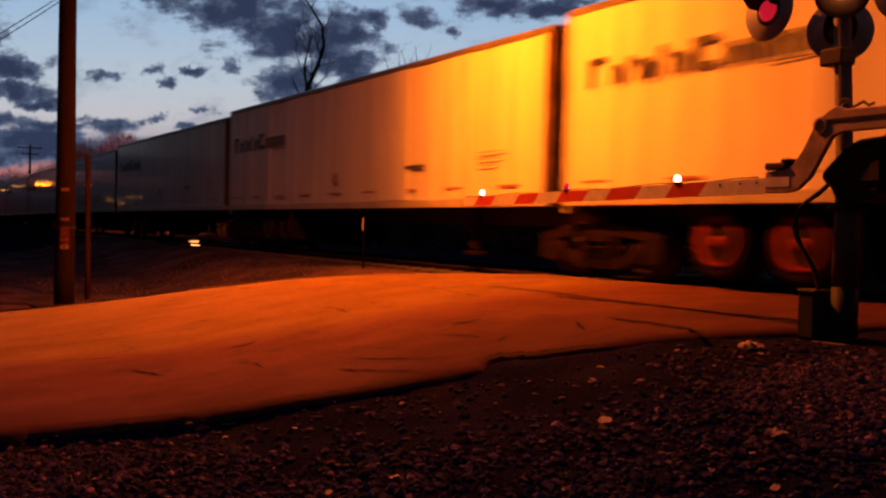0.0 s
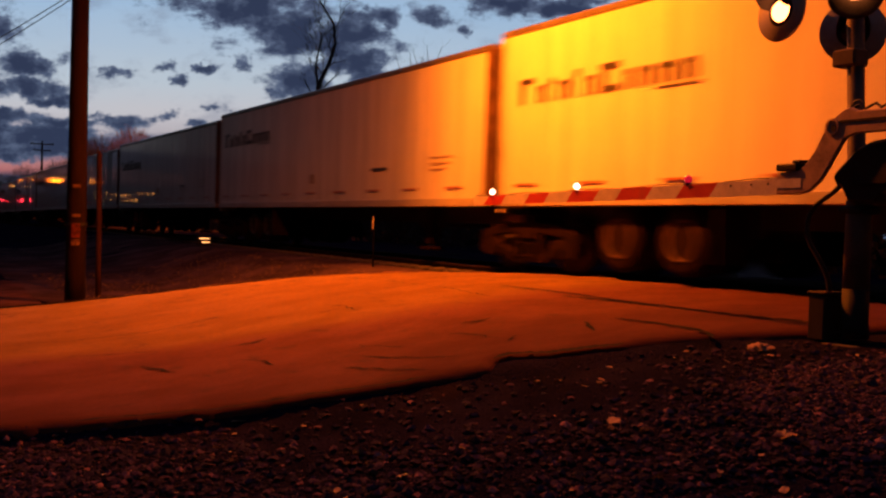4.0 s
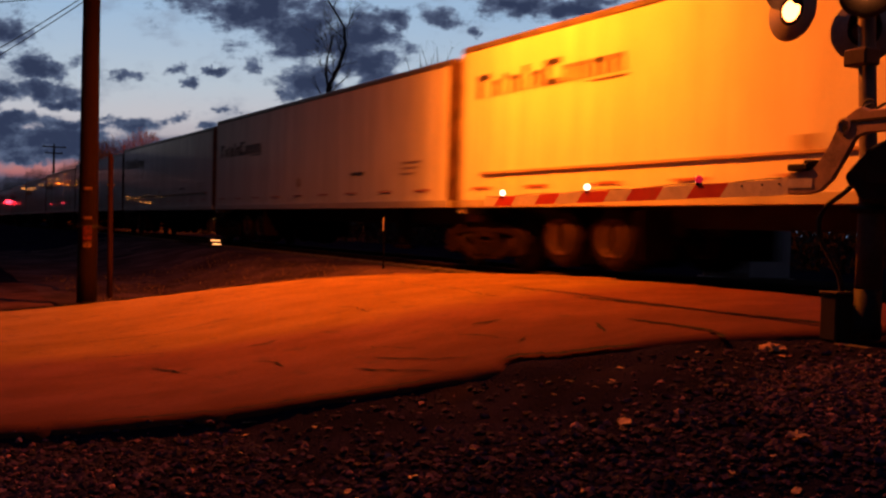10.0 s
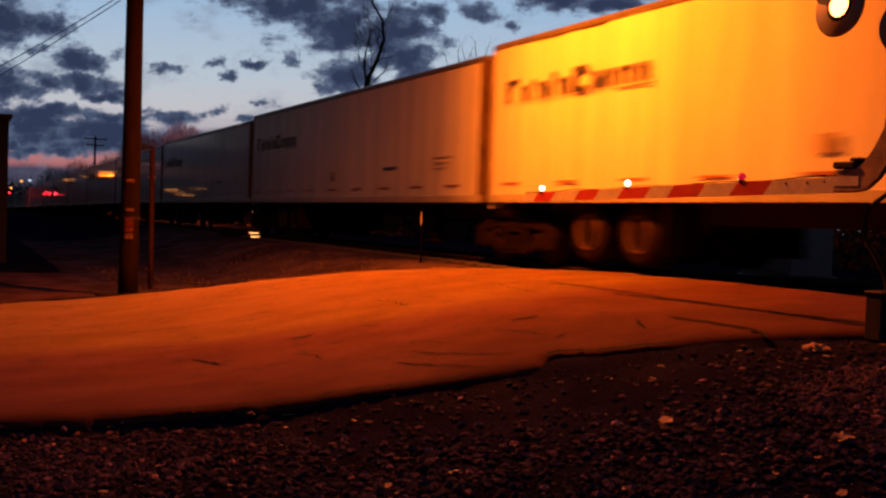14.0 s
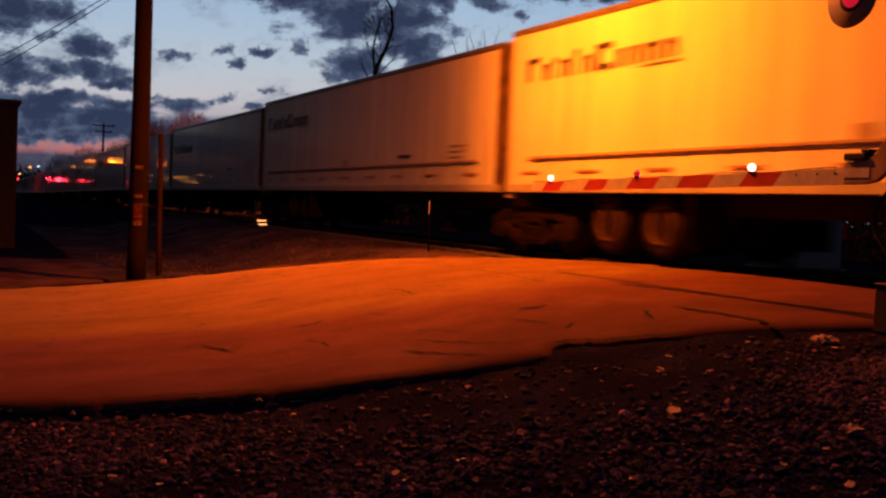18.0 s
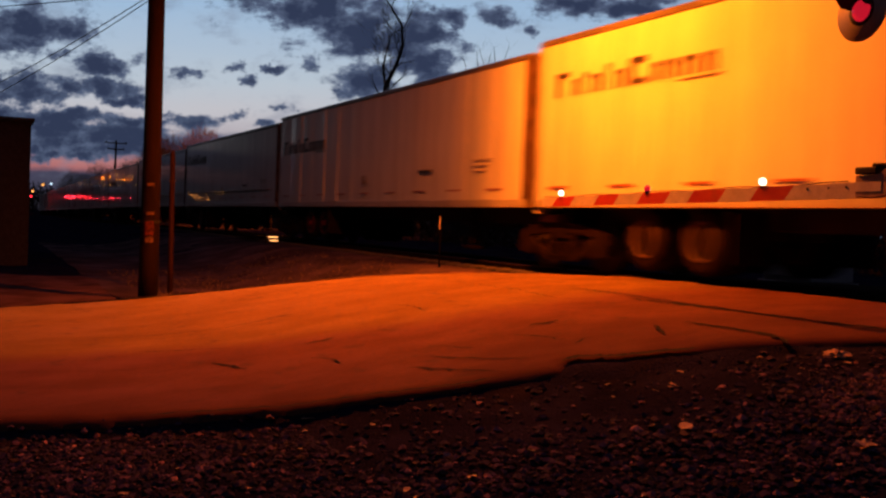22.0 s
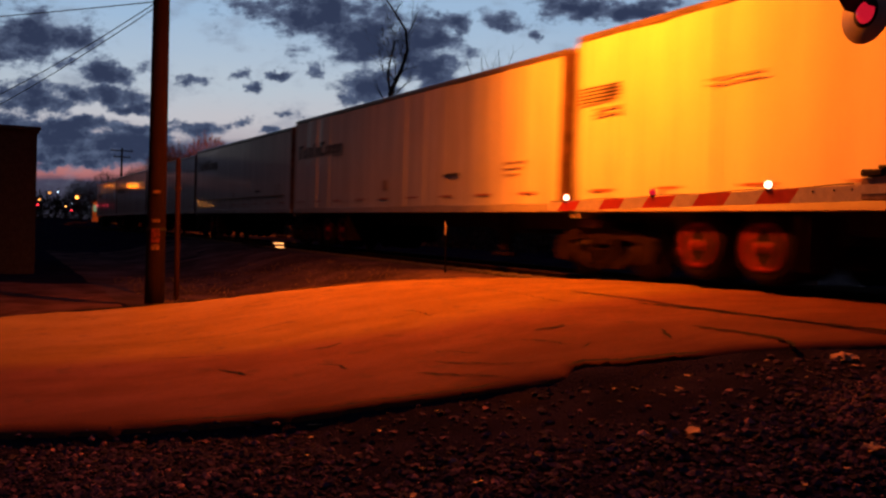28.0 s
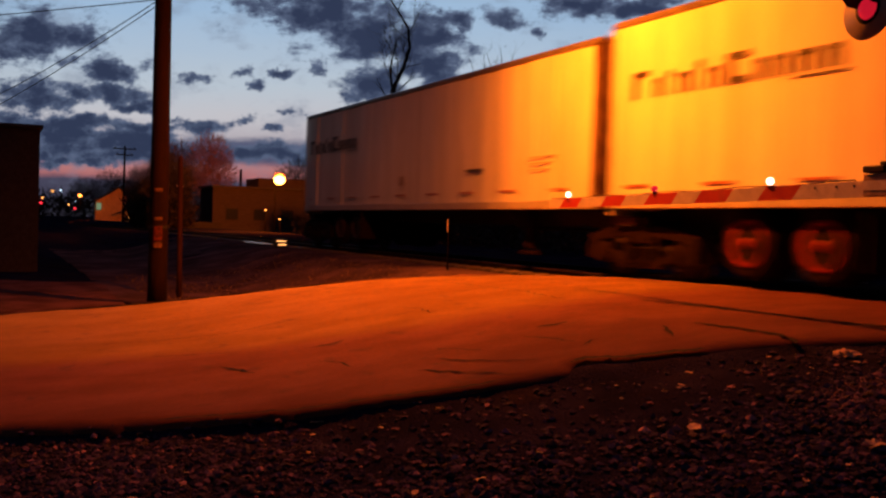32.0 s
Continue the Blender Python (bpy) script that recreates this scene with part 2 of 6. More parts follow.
def worn_asphalt():
    """Old asphalt: lanes worn along the way, repaired patches, oil spots and coarse grit."""
    m = bpy.data.materials.new("worn_asphalt")
    m.use_nodes = True
    t = Tree(m.node_tree)
    c = t.add("ShaderNodeTexCoord").outputs["Object"]
    lanes = t.noise(t.add("ShaderNodeMapping", {"Vector": c, "Rotation": (0, 0, radians(24)), "Scale": (1.0, 0.6, 1)}).outputs[0], 1.6, 6, 0.62)
    patch = t.noise(c, 0.55, 6, 0.68)
    blot = t.noise(c, 3.2, 5, 0.6)
    grit = t.noise(c, 48, 3, 0.6)
    col = t.mix(t.smooth(lanes, 0.32, 0.68), rgb(0.132, 0.070, 0.013), rgb(0.170, 0.092, 0.017))
    col = t.mix(t.smooth(patch, 0.50, 0.66, 0, 0.5), col, rgb(0.198, 0.106, 0.019))
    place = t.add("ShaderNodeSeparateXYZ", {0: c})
    # lamplight is painted into the far end as a lighter tone, its edge ragged
    tone_x = t.math("ADD", place.outputs[0], t.math("MULTIPLY", t.math("SUBTRACT", patch, 0.5), 3.0))
    col = t.mix(t.smooth(tone_x, -18.5, -12.5, 1.0, 0.0), col, t.mix(t.smooth(lanes, 0.32, 0.68), rgb(0.275, 0.158, 0.026), rgb(0.33, 0.192, 0.031)))
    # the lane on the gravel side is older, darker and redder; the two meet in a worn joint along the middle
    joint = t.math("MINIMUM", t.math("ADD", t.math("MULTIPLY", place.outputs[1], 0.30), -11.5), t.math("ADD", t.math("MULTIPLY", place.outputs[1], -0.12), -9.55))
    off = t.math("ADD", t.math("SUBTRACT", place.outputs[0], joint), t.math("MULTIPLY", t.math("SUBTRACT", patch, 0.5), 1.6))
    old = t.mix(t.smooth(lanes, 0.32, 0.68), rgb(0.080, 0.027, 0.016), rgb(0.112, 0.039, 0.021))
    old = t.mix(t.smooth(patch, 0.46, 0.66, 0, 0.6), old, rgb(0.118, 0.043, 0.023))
    # towards the gate the old lane is painted darker, as the lamplight thins
    old = t.mix(t.smooth(tone_x, -9.4, -6.6), old, t.mix(t.smooth(lanes, 0.32, 0.68), rgb(0.056, 0.0165, 0.015), rgb(0.080, 0.024, 0.019)))
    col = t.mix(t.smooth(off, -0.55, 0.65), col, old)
    col = t.mix(t.smooth(blot, 0.56, 0.74, 0, 0.55), col, rgb(0.038, 0.024, 0.020))
    col = t.mix(t.smooth(grit, 0.40, 0.68, 0, 0.40), col, rgb(0.035, 0.022, 0.018))
    high = t.math("ADD", t.math("MULTIPLY", grit, 0.5), t.math("MULTIPLY", blot, 0.8))
    b = t.add("ShaderNodeBump", {"Strength": 0.28, "Distance": 0.012, "Height": high})
    p = t.add("ShaderNodeBsdfPrincipled", {"Base Color": col, "Roughness": t.smooth(lanes, 0.3, 0.7, 0.92, 0.80),
                                           "Specular IOR Level": 0.03, "Normal": b.outputs[0]})
    t.add("ShaderNodeOutputMaterial", {0: p.outputs[0]})
    return m


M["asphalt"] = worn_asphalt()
M["dark_asphalt"] = matter("dark_asphalt", (0.022, 0.018, 0.016), 0.95, spec=0.0, vary=0.3, scale=3, fine=40, bump=0.4)
M["scrap"] = matter("dirty_paper", (0.30, 0.20, 0.15), 0.9, spec=0.1, vary=0.3, scale=12)
M["tar"] = matter("tar_seam", (0.012, 0.010, 0.010), 0.95, spec=0.05, scale=8, fine=40, bump=0.3)
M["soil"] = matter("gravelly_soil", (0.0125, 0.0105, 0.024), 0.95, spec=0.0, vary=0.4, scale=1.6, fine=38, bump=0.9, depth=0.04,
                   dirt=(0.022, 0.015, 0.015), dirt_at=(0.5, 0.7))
M["stone"] = matter("crushed_stone", (0.085, 0.055, 0.047), 0.9, spec=0.08, vary=0.4, scale=9, fine=60, bump=0.4, per_piece=0.75)
M["leaf"] = matter("dry_leaf", (0.34, 0.19, 0.11), 0.7, scale=20, fine=90, per_piece=0.5)
M["white_paint"] = matter("white_trailer_paint", (0.74, 0.72, 0.66), 0.50, spec=0.08, coat=0.9, coat_rough=0.035, vary=0.13, scale=1.1, fine=9, bump=0.04,
                          dirt=(0.50, 0.46, 0.40), dirt_at=(0.60, 0.85), stretch=(3.0, 1, 0.16), per_piece=0.07)
M["rail_paint"] = matter("grey_white_rail_paint", (0.40, 0.37, 0.33), 0.5, vary=0.15, scale=2, fine=24,
                         dirt=(0.22, 0.19, 0.16))
# the roof rail hardly faces the lamp; its dark colour holds that dimness
M["top_rail"] = matter("dimmed_roof_rail", (0.17, 0.15, 0.14), 0.38, metal=0.4, vary=0.15, scale=2, fine=24)
M["roof"] = matter("aluminium_roof", (0.42, 0.42, 0.42), 0.45, metal=0.6, vary=0.12, scale=1.5)
M["black_steel"] = matter("black_chassis_steel", (0.034, 0.027, 0.025), 0.7, spec=0.12, vary=0.4, scale=5, dirt=(0.06, 0.045, 0.035))
# dark brown stands for the shade in the gap between two trailers
M["gap_shade"] = matter("gap_shaded_wall", (0.11, 0.06, 0.04), 0.8, spec=0.1, vary=0.4, scale=4, dirt=(0.04, 0.025, 0.02))
M["rail_steel"] = matter("brown_rail_steel", (0.022, 0.014, 0.011), 0.9, spec=0.03, vary=0.3, scale=6)
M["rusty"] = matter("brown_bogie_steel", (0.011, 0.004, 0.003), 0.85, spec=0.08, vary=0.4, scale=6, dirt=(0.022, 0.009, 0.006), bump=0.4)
M["tread"] = matter("worn_wheel_steel", (0.05, 0.03, 0.024), 0.8, metal=0.0, spec=0.1, vary=0.2, scale=9)
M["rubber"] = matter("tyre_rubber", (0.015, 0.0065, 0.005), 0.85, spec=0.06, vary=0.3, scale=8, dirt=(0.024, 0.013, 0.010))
# rim disc darkened for the shade in its dish, lip paled for lamplight
M["rim"] = matter("shaded_steel_rim", (0.007, 0.005, 0.0045), 0.8, spec=0.2, metal=0.0, vary=0.3, scale=7, dirt=(0.012, 0.008, 0.006))
M["rim_lip"] = matter("lit_rim_lip", (0.10, 0.045, 0.028), 0.6, spec=0.2, vary=0.3, scale=7, dirt=(0.05, 0.03, 0.02))
M["rim_red"] = matter("red_rim", (0.22, 0.014, 0.009), 0.6, spec=0.15, vary=0.3, scale=7, dirt=(0.14, 0.03, 0.02))
M["lettering"] = matter("dark_lettering", (0.035, 0.032, 0.04), 0.5, vary=0.25, scale=5)
M["line_brown"] = matter("brown_marking", (0.34, 0.25, 0.18), 0.6, vary=0.2, scale=8)
M["tape_red"] = matter("red_tape", (0.36, 0.13, 0.075), 0.4, vary=0.15, scale=8)
M["stripe_red"] = matter("red_stripe", (0.50, 0.045, 0.03), 0.45, vary=0.12, scale=8, dirt=(0.3, 0.08, 0.05))
M["stripe_white"] = matter("white_stripe", (0.62, 0.58, 0.53), 0.5, vary=0.10, scale=8, dirt=(0.42, 0.36, 0.30))
M["aluminium"] = matter("cast_aluminium", (0.38, 0.27, 0.235), 0.55, metal=0.35, vary=0.18, scale=9, dirt=(0.12, 0.09, 0.08))
M["mast"] = matter("grey_mast_paint", (0.115, 0.085, 0.08), 0.6, metal=0.0, spec=0.15, vary=0.2, scale=6, dirt=(0.08, 0.065, 0.05))
M["black_paint"] = matter("black_paint", (0.018, 0.017, 0.018), 0.6, spec=0.15, vary=0.3, scale=7)
M["dark_concrete"] = matter("stained_concrete", (0.06, 0.052, 0.046), 0.9, vary=0.3, scale=4, bump=0.5)
M["disc"] = matter("grey_disc_paint", (0.30, 0.28, 0.26), 0.55, vary=0.15, scale=6, dirt=(0.16, 0.13, 0.1))
M["dark_box"] = matter("dark_box_paint", (0.035, 0.03, 0.03), 0.7, spec=0.1, vary=0.2, scale=6)
M["concrete"] = matter("weathered_concrete", (0.26, 0.25, 0.23), 0.9, vary=0.25, scale=3, bump=0.5)
M["pole_wood"] = matter("creosoted_pole_wood", (0.012, 0.0045, 0.0042), 0.9, spec=0.12, vary=0.4, scale=4, fine=30, bump=0.7,
                        stretch=(9, 9, 0.35), dirt=(0.026, 0.010, 0.008))
M["tie_wood"] = matter("tie_wood", (0.075, 0.058, 0.045), 0.9, vary=0.35, scale=5, bump=0.6, stretch=(4, 0.6, 4))
M["old_tag"] = matter("old_tag", (0.15, 0.075, 0.045), 0.8, spec=0.1, vary=0.5, scale=30, fine=90, dirt=(0.03, 0.012, 0.008), dirt_at=(0.4, 0.6))
M["old_notice"] = matter("old_notice", (0.12, 0.022, 0.014), 0.8, spec=0.1, vary=0.5, scale=30, dirt=(0.02, 0.008, 0.006), dirt_at=(0.4, 0.6))
M["post_wood"] = matter("thin_post_wood", (0.034, 0.013, 0.008), 0.9, spec=0.1, vary=0.4, scale=4, fine=30, stretch=(9, 9, 0.35))
M["tag"] = matter("pale_tag", (0.55, 0.50, 0.42), 0.6, vary=0.2, scale=9)
M["driveway"] = matter("worn_driveway_concrete", (0.075, 0.062, 0.056), 0.95, spec=0.0, vary=0.3, scale=3, bump=0.5)
# orange lamplight is put into this bark's own colour
M["lamplit_bark"] = matter("orange_lit_bark", (0.46, 0.20, 0.10), 0.9, vary=0.3, scale=5)
M["verge_dirt"] = matter("packed_verge_dirt", (0.075, 0.036, 0.036), 0.95, spec=0.0, vary=0.4, scale=1.4, fine=30, bump=0.6, depth=0.03, dirt=(0.024, 0.016, 0.014))
M["bank_dirt"] = matter("lamplit_bank_dirt", (0.20, 0.10, 0.07), 0.95, spec=0.0, vary=0.4, scale=1.8, fine=26, bump=0.7, depth=0.03, dirt=(0.07, 0.04, 0.03), dirt_at=(0.4, 0.7))
M["bank_soil"] = matter("dull_bank_soil", (0.078, 0.046, 0.048), 0.95, spec=0.0, vary=0.45, scale=0.9, fine=24, bump=0.6, depth=0.03, dirt=(0.034, 0.022, 0.025), dirt_at=(0.42, 0.65))
M["dry_grass"] = matter("dry_grass", (0.16, 0.10, 0.055), 0.9, spec=0.0, vary=0.4, scale=2, fine=20)
M["bark"] = matter("grey_bark", (0.055, 0.045, 0.04), 0.9, vary=0.3, scale=5, bump=0.6)
M["wall_dark"] = matter("dark_siding", (0.055, 0.042, 0.042), 0.9, spec=0.1, vary=0.25, scale=2, stretch=(1, 1, 5))
M["wall_pale"] = matter("pale_house_siding", (0.52, 0.34, 0.17), 0.8, vary=0.12, scale=2)
M["soot"] = matter("soot_black", (0.004, 0.0035, 0.0035), 0.95, spec=0.0)
M["roofing"] = matter("dark_roofing", (0.05, 0.045, 0.045), 0.9, vary=0.25, scale=3)
M["cabinet"] = matter("grey_cabinet_paint", (0.33, 0.33, 0.36), 0.5, vary=0.12, scale=3)
M["wire"] = matter("black_cable", (0.015, 0.015, 0.016), 0.6)
M["glass"] = matter("dark_window_glass", (0.02, 0.022, 0.025), 0.08, vary=0.1)
M["brush"] = matter("winter_brush", (0.032, 0.024, 0.020), 0.95, spec=0.05, vary=0.4, scale=3)
M["red_lens"] = glow("dim_red_half", (1.0, 0.014, 0.045), 0.5)
M["hot_lens"] = glow("lit_hot_lens", (1.0, 0.22, 0.055), 14)
M["arm_lens"] = glow("lit_arm_lens", (1.0, 0.50, 0.34), 6)
M["amber_lens"] = glow("lit_amber_lens", (1.0, 0.30, 0.07), 2.2)
M["sodium_lens"] = glow("sodium_lens", (1.0, 0.36, 0.05), 22, (0.5, 0.4, 0.3))
M["warm_window"] = glow("lit_window", (1.0, 0.40, 0.08), 1.4, (0.4, 0.3, 0.2))
M["cool_lamp"] = glow("cool_lamp", (0.60, 0.80, 1.0), 1.6, (0.4, 0.4, 0.4))
M["far_red"] = glow("far_red_lamp", (1.0, 0.03, 0.05), 3)
M["far_amber"] = glow("far_amber_lamp", (1.0, 0.36, 0.07), 3.5, (0.4, 0.3, 0.2))


# ======================= mesh helpers =======================
def link(name, bm, material, parent=None, smooth=False):
    me = bpy.data.meshes.new(name)
    bm.normal_update()
    bm.to_mesh(me)
    bm.free()
    for m in material if isinstance(material, (list, tuple)) else [material]:
        me.materials.append(m)
    if smooth:
        for p in me.polygons:
            p.use_smooth = smooth != "front" or abs(p.normal.y) > 0.7
    ob = new(name, me)
    if parent:
        ob.parent = parent
    return ob


def part(name, bm, material, parent, label="", smooth=False):
    ob = link(name, bm, material, parent, smooth)
    if label:
        ob["label"] = label
    return ob


def twin(name, source, parent, m):
    """Another part on the same mesh."""
    ob = new(name, source.data)
    ob.parent = parent
    ob.matrix_basis = m
    if "label" in source:
        ob["label"] = source["label"]
    return ob


def empty(name, at, label, category, group="", kind=""):
    ob = new(name)
    ob.empty_display_size = 0.2
    ob.location = at
    return tagged(ob, label, category, group, kind)


def box(x0, x1, y0, y1, z0, z1, bevel=0.0, bm=None, seg=1):
    own = bm is None
    bm = bm or bmesh.new()
    r = bmesh.ops.create_cube(bm, size=1.0)
    bmesh.ops.scale(bm, vec=(x1 - x0, y1 - y0, z1 - z0), verts=r["verts"])
    bmesh.ops.translate(bm, vec=((x0 + x1) / 2, (y0 + y1) / 2, (z0 + z1) / 2), verts=r["verts"])
    if bevel:
        es = list({e for v in r["verts"] for e in v.link_edges})
        bmesh.ops.bevel(bm, geom=es, offset=bevel, segments=seg, affect="EDGES", profile=0.6)
    return bm


def tube(points, radii, n=10, bm=None, caps=True):
    """A round bar along points, with a radius at each."""
    bm = bm or bmesh.new()
    pts = [Vector(p) for p in points]
    if not isinstance(radii, (list, tuple)):
        radii = [radii] * len(pts)
    rings, side = [], None
    for i, p in enumerate(pts):
        d = (pts[min(i + 1, len(pts) - 1)] - pts[max(i - 1, 0)]).normalized()
        if side is None:
            side = d.orthogonal().normalized()
        side = (side - d * side.dot(d)).normalized()
        up = d.cross(side)
        rings.append([bm.verts.new(p + radii[i] * (math.cos(a) * side + math.sin(a) * up))
                      for a in (2 * math.pi * k / n for k in range(n))])
    for a, b in zip(rings, rings[1:]):
        for k in range(n):
            bm.faces.new((a[k], a[(k + 1) % n], b[(k + 1) % n], b[k]))
    if caps:
        bm.faces.new(rings[0][::-1])
        bm.faces.new(rings[-1])
    return bm


def lathe(profile, n=24, axis="z", bm=None):
    """Turns (radius, height) pairs about an axis."""
    bm = bm or bmesh.new()
    rings = []
    for r, h in profile:
        ring = []
        for k in range(n):
            a = 2 * math.pi * k / n
            c, s = r * math.cos(a), r * math.sin(a)
            ring.append(bm.verts.new({"z": (c, s, h), "y": (s, h, c), "x": (h, c, s)}[axis]))
        rings.append(ring)
    for a, b in zip(rings, rings[1:]):
        for k in range(n):
            bm.faces.new((a[k], a[(k + 1) % n], b[(k + 1) % n], b[k]))
    bm.faces.new(rings[0][::-1])
    bm.faces.new(rings[-1])
    return bm


def plate(outline, y0, y1, bm=None, bevel=0.0):
    """An outline of (x, z) pairs given thickness from y0 to y1."""
    bm = bm or bmesh.new()
    a = [bm.verts.new((x, y0, z)) for x, z in outline]
    b = [bm.verts.new((x, y1, z)) for x, z in outline]
    k = len(a)
    fs = [bm.faces.new(a), bm.faces.new(b[::-1])]
    fs += [bm.faces.new((a[i], b[i], b[(i + 1) % k], a[(i + 1) % k])) for i in range(k)]
    bmesh.ops.recalc_face_normals(bm, faces=fs)
    if bevel:
        bmesh.ops.bevel(bm, geom=list({e for f in fs for e in f.edges}), offset=bevel, segments=1, affect="EDGES")
    return bm


# ======================= ground =======================
TRACK_Y = 10.02
RAIL = 0.03


def bend(x):
    """How far the track has swung away from its straight line at the crossing."""
    q = -(x + 38.0)
    return 0.0042 * (q + math.sqrt(q * q + 196.0))


def dip(x):
    """How far the track has sunk below its level at the crossing."""
    q = -(x + 58.0)
    return -0.003 * (q + math.sqrt(q * q + 100.0))


def soft_step(x, a, b):
    k = min(1.0, max(0.0, (x - a) / (b - a)))
    return k * k * (3 - 2 * k)


def road_z(y):
    """Height of the road: it climbs from the hollow where the camera stands to the crossing, and falls beyond."""
    if y < 9.3:
        return -0.95 / (1 + math.exp((y - 3.9) * 0.75)) + 0.03
    return 0.03 - 0.85 * soft_step(y, 12.0, 26.0)


def road_left(y):
    return -18.6 + 0.55 * y + 0.26 * min(4.0, max(0.0, 2.3 - y)) ** 2


def road_right(y):
    return -8.25 + 0.33 * y


def edge_wobble(y, seed):
    return 0.16 * noise.noise((y * 0.9, seed, 0)) + 0.10 * noise.noise((y * 3.1, seed, 5)) + 0.04 * noise.noise((y * 9, seed, 9))


def ground_z(x, y):
    z = road_z(y) - 0.025
    left = soft_step(road_left(y) - x, 0.0, 2.0)
    right = soft_step(x - road_right(y), 0.0, 1.0)
    n1 = noise.noise((x * 0.35, y * 0.35, 0.0))
    n2 = noise.noise((x * 1.7, y * 1.7, 3.0))
    off = max(left, right)
    z += off * (0.05 * n1 + 0.030 * n2)
    # left of the road the ground stays low up to the bank of the track
    low = -0.82 + 0.66 * soft_step(y, 4.6, 7.9)
    z = z * (1 - left) + left * (min(low, z + 0.4) + 0.09 * n1 + 0.03 * n2)
    # the verge has washed out below the road's edge
    edge = soft_step(x - road_right(y) - edge_wobble(y, 7), -0.05, 0.10)
    z -= edge * soft_step(y, 8.0, 6.5) * (0.055 + 0.045 * soft_step(y, 3.4, 1.2) + 0.05 * noise.noise((y * 0.8, 3.0, x * 0.3)))
    # a low heap of ballast beside the gate
    z += 0.10 * math.exp(-((x + 4.1) ** 2 + (y - 5.2) ** 2) / 1.4) * right
    # bed of the track
    away = abs(y - TRACK_Y - bend(x))
    bed = soft_step(away, 3.2, 1.7)
    inside = max(left, right) if away < 1.9 else off
    z = z * (1 - bed * inside) + (-0.10 + dip(x)) * bed * inside
    if abs(y - TRACK_Y) < 0.72 and off == 0:
        z -= 0.02
    return z


def steps(*spans):
    out = []
    for a, b, d in spans:
        out += [a + (b - a) * i / max(1, round((b - a) / d)) for i in range(max(1, round((b - a) / d)))]
    return out + [spans[-1][1]]


def build_ground():
    xs = steps((-900, -300, 100), (-300, -60, 20), (-60, -24, 1.2), (-24, -9, 0.22), (-9, -1, 0.10), (-1, 6, 0.5), (6, 60, 9),
               (60, 400, 85))
    ys = steps((-400, -40, 60), (-40, -4, 4), (-4, 0, 0.5), (0, 7.5, 0.10), (7.5, 14, 0.25), (14, 40, 2.6), (40, 140, 20),
               (140, 900, 95))
    verts = [(x, y, ground_z(x, y)) for y in ys for x in xs]
    w = len(xs)
    faces = [(j * w + i, j * w + i + 1, (j + 1) * w + i + 1, (j + 1) * w + i) for j in range(len(ys) - 1) for i in range(w - 1)]
    me = bpy.data.meshes.new("ground")
    me.from_pydata(verts, [], faces)
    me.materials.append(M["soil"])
    for p in me.polygons:
        p.use_smooth = True
    return tagged(new("ground", me), "dark gravelly soil beside the crossing", "ground", kind="structure")


ground = build_ground()


def road_edge(y):
    """The broken right edge of the asphalt."""
    b = road_right(y) + edge_wobble(y, 7)
    return b - (0.24 * soft_step(y, 6.6, 5.0) + 0.14 * math.exp(-((y - 4.5) / 0.16) ** 2)) * soft_step(y, 4.14, 4.40)


def build_road():
    ys = steps((-60, -6, 6), (-6, 4.2, 0.12), (4.2, 4.8, 0.05), (4.8, 9.28, 0.12))
    cols = 40
    bm = bmesh.new()
    rows = []
    for y in ys:
        a, b = road_left(y) + edge_wobble(y, 2), road_edge(y)
        row = []
        for i in range(cols + 1):
            k = i / cols
            x = a + (b - a) * k
            z = road_z(y) + 0.012 + 0.010 * noise.noise((x * 0.8, y * 0.8, 1)) + 0.02 * math.sin(math.pi * k)
            z -= 0.03 * (soft_step(k, 0.985, 1.0) + soft_step(k, 0.015, 0.0))
            row.append(bm.verts.new((x, y, z)))
        row.insert(0, bm.verts.new((a - 0.03, y, road_z(y) - 0.30)))
        row.append(bm.verts.new((b + 0.03, y, road_z(y) - 0.30)))
        rows.append(row)
    for p, q in zip(rows, rows[1:]):
        for i in range(len(p) - 1):
            bm.faces.new((p[i], p[i + 1], q[i + 1], q[i]))
    for f in bm.faces:
        f.smooth = True
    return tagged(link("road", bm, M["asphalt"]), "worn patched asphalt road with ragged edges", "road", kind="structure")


road = build_road()


def road_top(x, y):
    k = (x - road_left(y)) / (road_right(y) - road_left(y))
    return road_z(y) + 0.012 + 0.010 * noise.noise((x * 0.8, y * 0.8, 1)) + 0.02 * math.sin(math.pi * min(1, max(0, k)))


def far_road():
    """The road beyond the track."""
    bm = bmesh.new()
    rows = []
    for y in steps((10.9, 14, 0.5), (14, 120, 6)):
        a, b = road_left(y), road_right(y)
        rows.append([bm.verts.new((a + (b - a) * k / 6, y, road_z(y) + 0.012)) for k in range(7)])
    for p, q in zip(rows, rows[1:]):
        for i in range(6):
            bm.faces.new((p[i], p[i + 1], q[i + 1], q[i]))
    tagged(link("road_beyond", bm, M["dark_asphalt"]), "asphalt road on the other side of the track", "road", kind="structure")


far_road()


